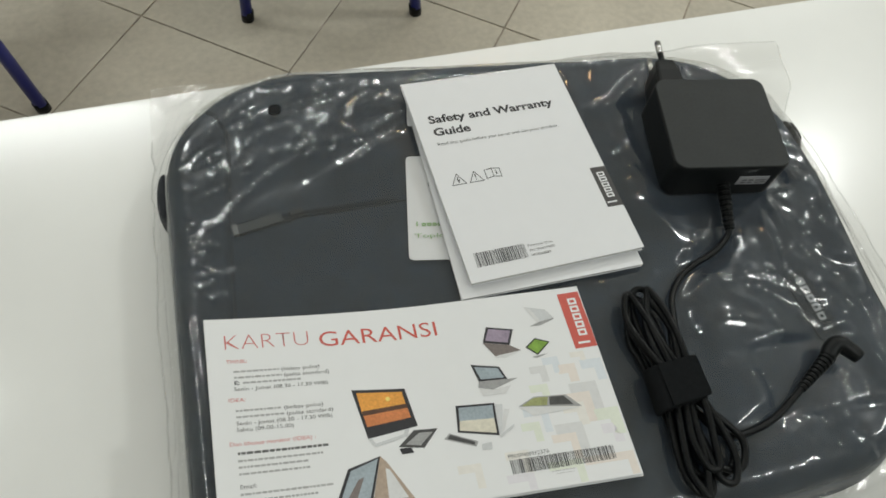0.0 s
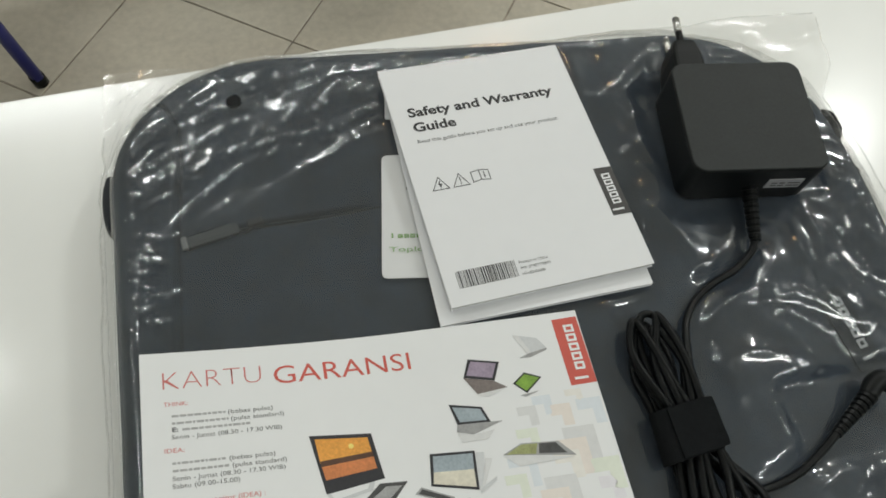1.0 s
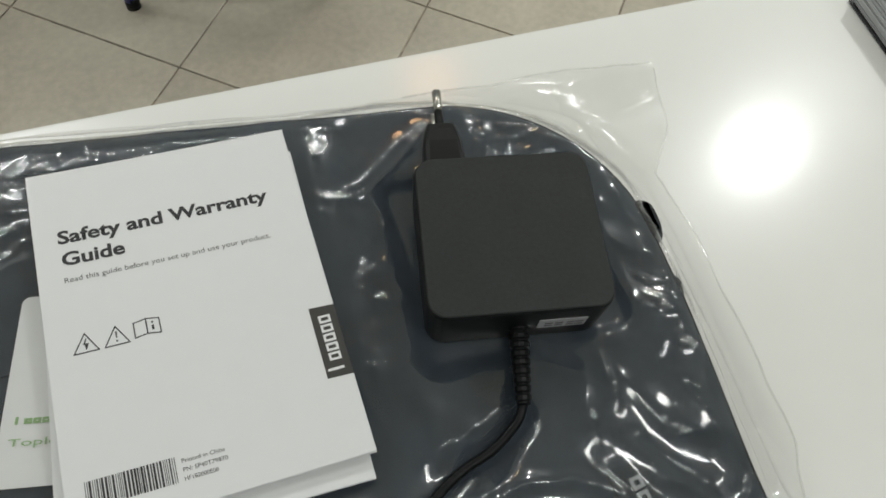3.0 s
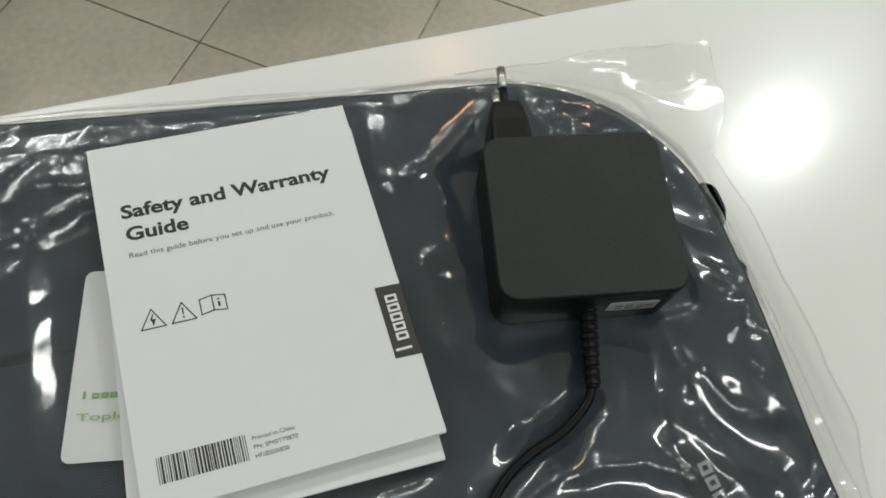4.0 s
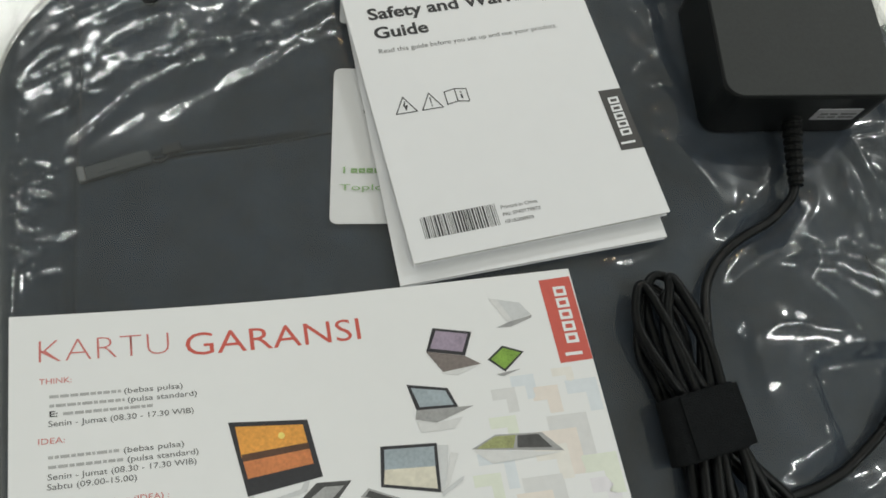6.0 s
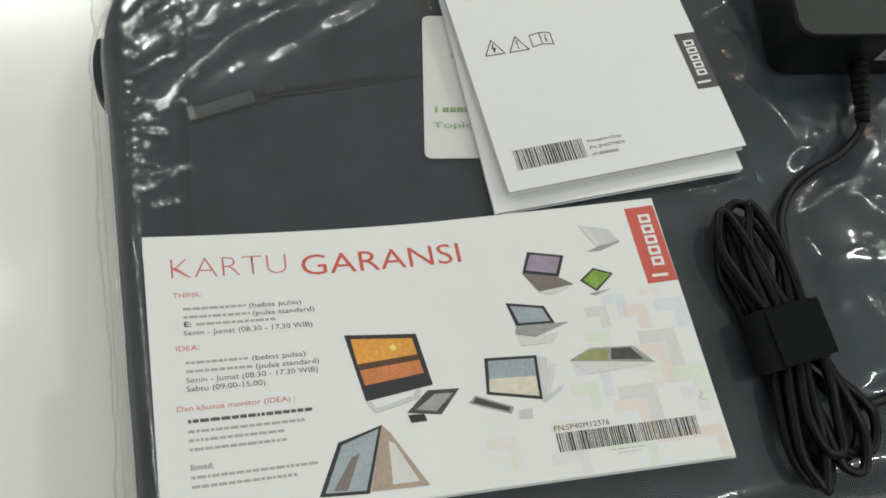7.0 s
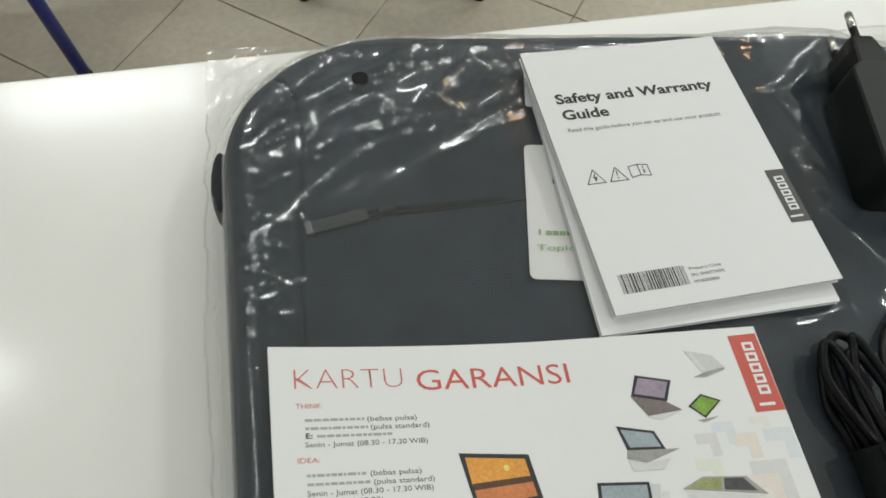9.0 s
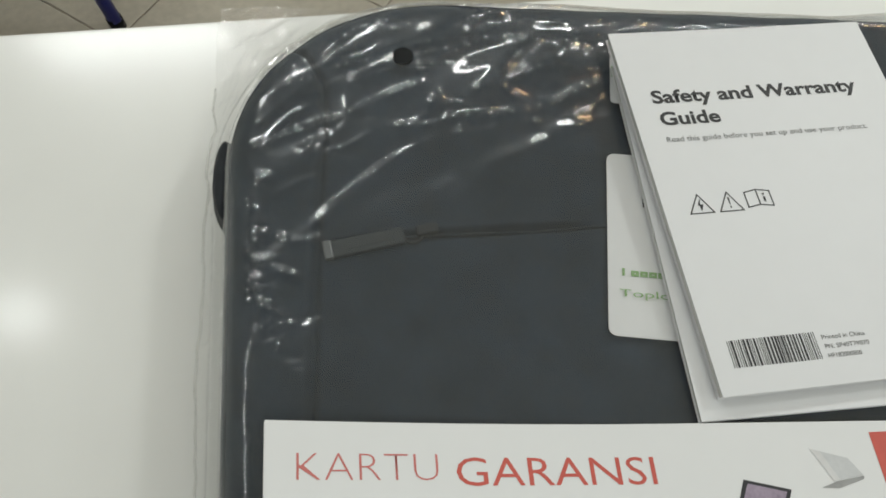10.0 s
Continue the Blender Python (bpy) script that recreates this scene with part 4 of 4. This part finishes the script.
CELL, CU, CV = 0.0005, -0.10, -0.06
NU, NV = 1040, 860
CREASE = np.zeros((NU, NV))


def stamp(path, wide, tall, seed):
    """Raises a fold along a line: a sharp crest that dies away at both ends."""
    k = int(wide * 3.6 / CELL) + 1
    n = len(path)
    for i, (u, v) in enumerate(path):
        x, y = (u - CU) / CELL, (v - CV) / CELL
        x0, y0 = int(x), int(y)
        if not (k < x0 < NU - k - 1 and k < y0 < NV - k - 1):
            continue
        t = i / n
        h = tall * math.sin(math.pi * (t * 0.94 + 0.03)) ** 0.5 * (0.8 + 0.35 * float(lumps(i * 0.035, seed, 6)))
        gx, gy = np.ogrid[x0 - k:x0 + k + 1, y0 - k:y0 + k + 1]
        r = np.sqrt((gx - x) ** 2 + (gy - y) ** 2 + (0.75 * wide / CELL) ** 2) * (CELL / wide)
        spot = CREASE[x0 - k:x0 + k + 1, y0 - k:y0 + k + 1]
        np.maximum(spot, h * (np.exp(-r) - 0.024) * 2.1, out=spot)


def fold(points, wide=0.0014, tall=0.0008, shake=0.0008):
    """A fold laid through a few places, with small kinks."""
    line = spline([(u, v, 0) for u, v in points], 14)
    path, seed = [], points[0][0] * 900 + points[0][1] * 1700
    for a, b in zip(line, line[1:]):
        m = max(1, int((b - a).length / 0.0005))
        path += [a.lerp(b, i / m) for i in range(m)]
    off = [(shake * float(lumps(i * 0.022, seed, 7)) + 0.5 * shake * float(lumps(i * 0.09, seed, 8))) for i in range(len(path))]
    stamp([(p.x + o * 0.5, p.y + o) for p, o in zip(path, off)], wide, tall, seed)


def stray(rnd, u, v, deg, length, wide, tall, wander):
    """A short fold that wanders off at an angle."""
    a, seed, path = radians(deg), rnd.uniform(0, 60), []
    for i in range(int(length / 0.0006)):
        b = a + wander * float(lumps(i * 0.018, seed, 9)) + 0.6 * wander * float(lumps(i * 0.07, seed, 10))
        u, v = u + 0.0006 * math.cos(b), v + 0.0006 * math.sin(b)
        path.append((u, v))
    stamp(path, wide, tall, seed)


def crumple():
    # long folds over the flap, towards the far side
    fold([(-0.047, 0.259), (-0.031, 0.272), (-0.015, 0.277), (0.013, 0.285), (0.052, 0.286)])
    fold([(0.005, 0.275), (0.017, 0.277), (0.029, 0.282), (0.043, 0.285)])
    fold([(-0.020, 0.267), (-0.002, 0.270), (0.018, 0.270)], 0.0014, 0.0011)
    fold([(-0.062, 0.238), (-0.043, 0.245), (-0.025, 0.250), (-0.012, 0.256), (0.007, 0.264)])
    fold([(-0.053, 0.195), (-0.039, 0.203), (-0.020, 0.219), (-0.007, 0.230), (0.015, 0.240)], 0.0015, 0.0009)
    fold([(-0.012, 0.244), (0.005, 0.243), (0.018, 0.245), (0.045, 0.246), (0.078, 0.254)], 0.0015, 0.0009, 0.0014)
    fold([(-0.060, 0.216), (-0.039, 0.223), (-0.026, 0.234), (-0.015, 0.240)], 0.0015, 0.0009, 0.0016)
    fold([(0.022, 0.256), (0.036, 0.263), (0.052, 0.279), (0.064, 0.283), (0.085, 0.273)], 0.0014)
    fold([(0.028, 0.257), (0.047, 0.263), (0.057, 0.267), (0.085, 0.263)], 0.0014)
    fold([(-0.056, 0.240), (-0.047, 0.250), (-0.038, 0.256)])
    fold([(-0.0712, 0.015), (-0.0704, 0.080), (-0.0710, 0.130), (-0.0700, 0.190)], 0.0016, 0.0012)
    fold([(-0.078, 0.300), (-0.068, 0.322), (-0.050, 0.338)], 0.0016, 0.0022)
    fold([(-0.080, 0.270), (-0.074, 0.300), (-0.072, 0.330)], 0.0016, 0.0020)
    # the slack side, from the adapter towards the near corner
    fold([(0.283, 0.152), (0.285, 0.142), (0.284, 0.120)], 0.0022, 0.0018)
    fold([(0.277, 0.138), (0.272, 0.122), (0.273, 0.102), (0.286, 0.080)], 0.0026, 0.0022)
    fold([(0.288, 0.138), (0.295, 0.122), (0.305, 0.105)], 0.0024, 0.0020)
    fold([(0.285, 0.108), (0.292, 0.094), (0.308, 0.083), (0.309, 0.070)], 0.0022, 0.0022)
    fold([(0.311, 0.130), (0.318, 0.112), (0.324, 0.086)], 0.0024, 0.0022)
    fold([(0.202, 0.166), (0.210, 0.149), (0.215, 0.136), (0.216, 0.114)], 0.0032, 0.0026)
    fold([(0.160, 0.116), (0.181, 0.118), (0.194, 0.120)], 0.0018, 0.0016)
    fold([(0.229, 0.131), (0.222, 0.122), (0.217, 0.112)], 0.0020, 0.0020)
    fold([(0.196, 0.240), (0.206, 0.235), (0.219, 0.238), (0.238, 0.254), (0.248, 0.264)], 0.0028, 0.0030)
    fold([(0.206, 0.098), (0.235, 0.104), (0.262, 0.100), (0.280, 0.088)], 0.0034, 0.0026)
    fold([(0.205, 0.075), (0.225, 0.079), (0.250, 0.070)], 0.0040, 0.0022)
    # the empty film past the far corner is drawn into a tent
    fold([(0.300, 0.290), (0.323, 0.281), (0.336, 0.270), (0.339, 0.245), (0.347, 0.221), (0.353, 0.198)], 0.0020, 0.0030)
    fold([(0.345, 0.284), (0.365, 0.280), (0.388, 0.284)], 0.0012, 0.0012)
    rnd = random.Random(29)
    for _ in range(26):  # short crumples by the shoulder
        u, v = rnd.choice(((-0.055, 0.225), (-0.040, 0.222), (0.012, 0.243), (0.045, 0.247), (-0.05, 0.285), (-0.03, 0.232)))
        stray(rnd, u + rnd.gauss(0, 0.007), v + rnd.gauss(0, 0.005), rnd.gauss(35, 40), rnd.uniform(0.006, 0.018), rnd.uniform(0.0010, 0.0016), rnd.uniform(0.0005, 0.0009), 1.6)
    for _ in range(24):  # along the side panel, short and level
        stray(rnd, rnd.uniform(-0.066, -0.048), rnd.uniform(0.155, 0.205), rnd.gauss(-2, 18), rnd.uniform(0.008, 0.018), rnd.uniform(0.0011, 0.0016), rnd.uniform(0.0008, 0.0013), 1.3)
    for _ in range(34):  # level folds by the far edge
        stray(rnd, rnd.uniform(-0.02, 0.27), rnd.uniform(0.270, 0.312), rnd.gauss(-4, 12), rnd.uniform(0.010, 0.050), rnd.uniform(0.0009, 0.0014), rnd.uniform(0.0004, 0.0009), 0.9)
    for _ in range(14):  # rays by the plug and the tent
        stray(rnd, rnd.uniform(0.262, 0.330), rnd.uniform(0.236, 0.270), rnd.gauss(60, 22), rnd.uniform(0.012, 0.035), rnd.uniform(0.0010, 0.0016), rnd.uniform(0.0007, 0.0014), 0.6)
    for _ in range(26):  # round the strap loops and down the slack side
        stray(rnd, rnd.uniform(0.292, 0.345), rnd.uniform(0.06, 0.225), rnd.gauss(-60, 35), rnd.uniform(0.008, 0.030), rnd.uniform(0.0010, 0.0018), rnd.uniform(0.0007, 0.0015), 1.4)
    for _ in range(14):  # between the guide and the adapter
        stray(rnd, rnd.uniform(0.196, 0.222), rnd.uniform(0.12, 0.26), rnd.gauss(-70, 18), rnd.uniform(0.01, 0.03), rnd.uniform(0.0013, 0.0022), rnd.uniform(0.0007, 0.0014), 1.2)
    for _ in range(12):  # below the coil
        stray(rnd, rnd.uniform(0.15, 0.31), rnd.uniform(-0.03, 0.03), rnd.gauss(-10, 30), rnd.uniform(0.02, 0.05), rnd.uniform(0.0012, 0.0022), rnd.uniform(0.0005, 0.0012), 1.0)
    for _ in range(16):  # upright crinkles down the side beyond the shoulder
        stray(rnd, rnd.uniform(-0.083, -0.072), rnd.uniform(0.02, 0.33), rnd.gauss(92, 18), rnd.uniform(0.012, 0.04), rnd.uniform(0.0009, 0.0014), rnd.uniform(0.0006, 0.0012), 0.9)
    for _ in range(12):  # the empty film at the far corner of the flap side
        stray(rnd, rnd.uniform(-0.080, -0.045), rnd.uniform(0.295, 0.335), rnd.gauss(60, 25), rnd.uniform(0.012, 0.035), rnd.uniform(0.0010, 0.0016), rnd.uniform(0.0006, 0.0012), 0.9)


crumple()


def creased(u, v):
    x, y = np.clip((u - CU) / CELL, 0, NU - 1.01), np.clip((v - CV) / CELL, 0, NV - 1.01)
    i, j = x.astype(int), y.astype(int)
    fx, fy = x - i, y - j
    return (CREASE[i, j] * (1 - fx) + CREASE[i + 1, j] * fx) * (1 - fy) + (CREASE[i, j + 1] * (1 - fx) + CREASE[i + 1, j + 1] * fx) * fy


def away(u, v, a, b, c, d):
    """How far a place lies outside a rectangle."""
    return np.hypot(np.maximum(np.maximum(a - u, 0), u - b), np.maximum(np.maximum(c - v, 0), v - d))


def still(u, v, soft=0.008):
    """Nought where things lie on the film and press it flat."""
    m = np.ones_like(u)
    for a, b, c, d in ((0.086, 0.190, 0.124, 0.272), (-0.050, 0.148, 0.012, 0.126), (0.226, 0.298, 0.158, 0.230), (0.165, 0.200, -0.005, 0.105), (0.235, 0.294, 0.026, 0.056)):
        m = np.minimum(m, smooth01(away(u, v, a, b, c, d), 0.0, soft))
    return m


def film_z(u, v):
    u, v = np.atleast_1d(u).astype(float), np.atleast_1d(v).astype(float)
    d = case_sdf(u, v)
    inside = case_top(u, v, False) + 0.0021
    inside = np.where(d > -0.02, np.maximum(inside, TABLE + 0.028), inside)
    outside = TABLE + 0.002 + 0.026 * np.exp(-(d - 0.002) / np.where(u < 0.0, 0.010, 0.015))
    z = np.where(d < 0.002, inside, outside)
    # slack at the far left and on the right, drawn tight over the pocket
    a = smooth01(v, 0.200, 0.235) * (1 - smooth01(u, 0.07, 0.12))
    b = smooth01(u, 0.185, 0.215)
    far = smooth01(v, 0.262, 0.285) * smooth01(u, 0.07, 0.12)
    side = (1 - smooth01(u, -0.052, -0.038)) * smooth01(v, 0.10, 0.15)
    h = creased(u, v)
    h = h + a * (0.0015 * ridges(u, v, 27, 13, 46, 0, 0.07) + 0.0006 * ridges(u, v, 33, 30, 100, 1, 0.10))
    h = h + side * 0.0005 * ridges(u, v, 5, 30, 90, 2, 0.10)
    h = h + far * 0.0010 * ridges(u, v, -6, 16, 80, 3, 0.08)
    b = b * (1 - 0.85 * smooth01(d, -0.004, 0.012))
    h = h + b * still(u, v, 0.011) * (0.0042 * ridges(u, v, -58, 13, 26, 4) + 0.0022 * lumps(u * 32 + v * 9, v * 26, 5) + 0.0012 * ridges(u, v, -35, 26, 50, 6))
    h = h + 0.0012 * smooth01(d, 0.0, 0.02) * (1 + lumps(u * 22, v * 17, 8))
    h = h + 0.0019 * (1 - smooth01(away(u, v, -0.030, 0.004, 0.196, 0.201), 0.0, 0.028))
    z = z + 0.0011 * (1 - smooth01(away(u, v, 0.066, 0.120, 0.155, 0.262), 0.0, 0.016))
    press = still(u, v)
    for line in (LEAD, TAIL):
        near = np.full_like(u, 1.0)
        for p in spline(line, 5):
            near = np.minimum(near, np.hypot(u - p.x, v - p.y))
        press = np.minimum(press, smooth01(near, 0.001, 0.012))
    return z + h * (0.06 + 0.94 * press)


def film():
    s, t = np.meshgrid(np.linspace(0, 1, 880), np.linspace(0, 1, 740))
    u = -0.085 + 0.482 * s
    lo, hi = film_ends(u)
    v = lo + (hi - lo) * t
    left, right = film_edge(v)
    u = left + (right - left) * s
    keep = np.hypot(u - HOLE_AT[0], v - HOLE_AT[1]) > 0.0036
    return grid_mesh("film", np.stack((u, v, film_z(u, v)), -1), M_FILM, keep)


bag = empty("clear_plastic_bag", 0, 0, 0, "crumpled clear polythene bag round the laptop case", "plastic bag")
obj("film", film(), bag, "thin wrinkled clear film")


def hem(places):
    """The welded rim of the film, a little thicker than the rest."""
    return tube([(u, v, float(film_z(u, v)[0]) + 0.0003) for u, v in places], 0.0005, 6, 2)


SIDE = [0.02 + 0.28 * i / 60 for i in range(61)]
part("welded_rim", hem([(float(film_edge(v)[1]) - 0.0006, v) for v in SIDE]), M_FILM, bag, "", True)
part("welded_rim", hem([(float(film_edge(v)[0]) + 0.0006, v) for v in SIDE]), M_FILM, bag, "", True)
part("welded_rim", hem([(u, float(film_ends(u)[1]) - 0.0006) for u in [0.25 + 0.145 * i / 40 for i in range(41)]]), M_FILM, bag, "", True)
hz = float(np.max(film_z(HOLE_AT[0] + 0.0042 * np.cos(np.arange(7)), HOLE_AT[1] + 0.0042 * np.sin(np.arange(7)))))
# solid disc over the hole; the hole's darkness is put into its colour
part("punched_hole_disc", loft([[(HOLE_AT[0] + r * math.cos(2 * math.pi * i / 28), HOLE_AT[1] + r * math.sin(2 * math.pi * i / 28), hz + dz) for i in range(28)] for r, dz in ((0.0040, -0.0012), (0.0042, 0.0002))]), M_HOLE, bag, "black disc for the dark look of the round air hole")

# ---- the pile of leaflets ----
pile = empty("brochure_pile", 0, 0, 0, "neat pile of grey printed brochures near the table edge", "brochures")
for i in range(18):
    z = TABLE + 0.0006 + 0.0012 * i
    dx = 0.0012 + 0.0004 * math.sin(i * 2.3) + 0.0001 * i if i else 0.0
    b = box(0.540 + dx, 0.08, z, 0.768 + dx, 0.321 - dx + 0.0006 * math.cos(i * 1.7), z + (0.00105 if i else 0.0010), 0.0002, 1)
    part("brochure", b, M_BLACK_INK if i == 0 else (M_GREYBOX if i % 4 == 2 else M_LIGHTBOX), pile)
zt = TABLE + 0.0006 + 0.0012 * 18 - 0.00015
part("cover_panel", box(0.560, 0.09, zt - 0.0001, 0.763, 0.304, zt + 0.0001), M_BLACK_INK, pile, "black printed cover panel")
for i in range(4):
    part("cover_mark", box(0.570 + 0.03 * i, 0.282 - 0.01 * (i % 2), zt + 0.0001, 0.587 + 0.03 * i, 0.292 - 0.01 * (i % 2), zt + 0.0003), M_LIGHTBOX, pile)

# ---- floor tiles ----
E1, E2 = Vector((0.793, -0.610, 0)), Vector((0.610, 0.793, 0))
L1, L2, JOINT = 0.374, 0.336, 0.0038
ORIGIN = Vector((0.008, 1.050, 0))


def tile_shape(bm, at):
    q = [(0, 0), (L1 - JOINT, 0), (L1 - JOINT, L2 - JOINT), (0, L2 - JOINT)]
    c = [(0.0015, 0.0015), (L1 - JOINT - 0.0015, 0.0015), (L1 - JOINT - 0.0015, L2 - JOINT - 0.0015), (0.0015, L2 - JOINT - 0.0015)]
    rows = [[bm.verts.new(at + E1 * (x + JOINT / 2) + E2 * (y + JOINT / 2) + Vector((0, 0, zz))) for x, y in pts] for pts, zz in ((q, -0.008), (q, -0.0008), (c, 0.0))]
    for a, b in zip(rows, rows[1:]):
        for n in range(4):
            bm.faces.new((a[n], a[(n + 1) % 4], b[(n + 1) % 4], b[n]))
    bm.faces.new(rows[-1])


bm = bmesh.new()
tile_shape(bm, Vector((0, 0, 0)))
tile_me = bpy.data.meshes.new("tile")
bmesh.ops.recalc_face_normals(bm, faces=bm.faces)
bm.to_mesh(tile_me)
bm.free()
tile_me.materials.append(M_TILE)
rest = bmesh.new()
for i in range(-16, 17):
    for j in range(-16, 17):
        p = ORIGIN + E1 * (L1 * i) + E2 * (L2 * j)
        mid = p + E1 * (L1 / 2) + E2 * (L2 / 2)
        if not (-3.7 < mid.x < 4.5 and -2.9 < mid.y < 4.3):
            continue
        if math.hypot(mid.x - 0.2, mid.y - 1.4) < 1.9:
            ob = obj("tile", tile_me, floor)
            ob.location = p
        else:
            tile_shape(rest, p)
far = part("far_tiles", rest, M_TILE, floor)
tagged(far, kind="stuff")
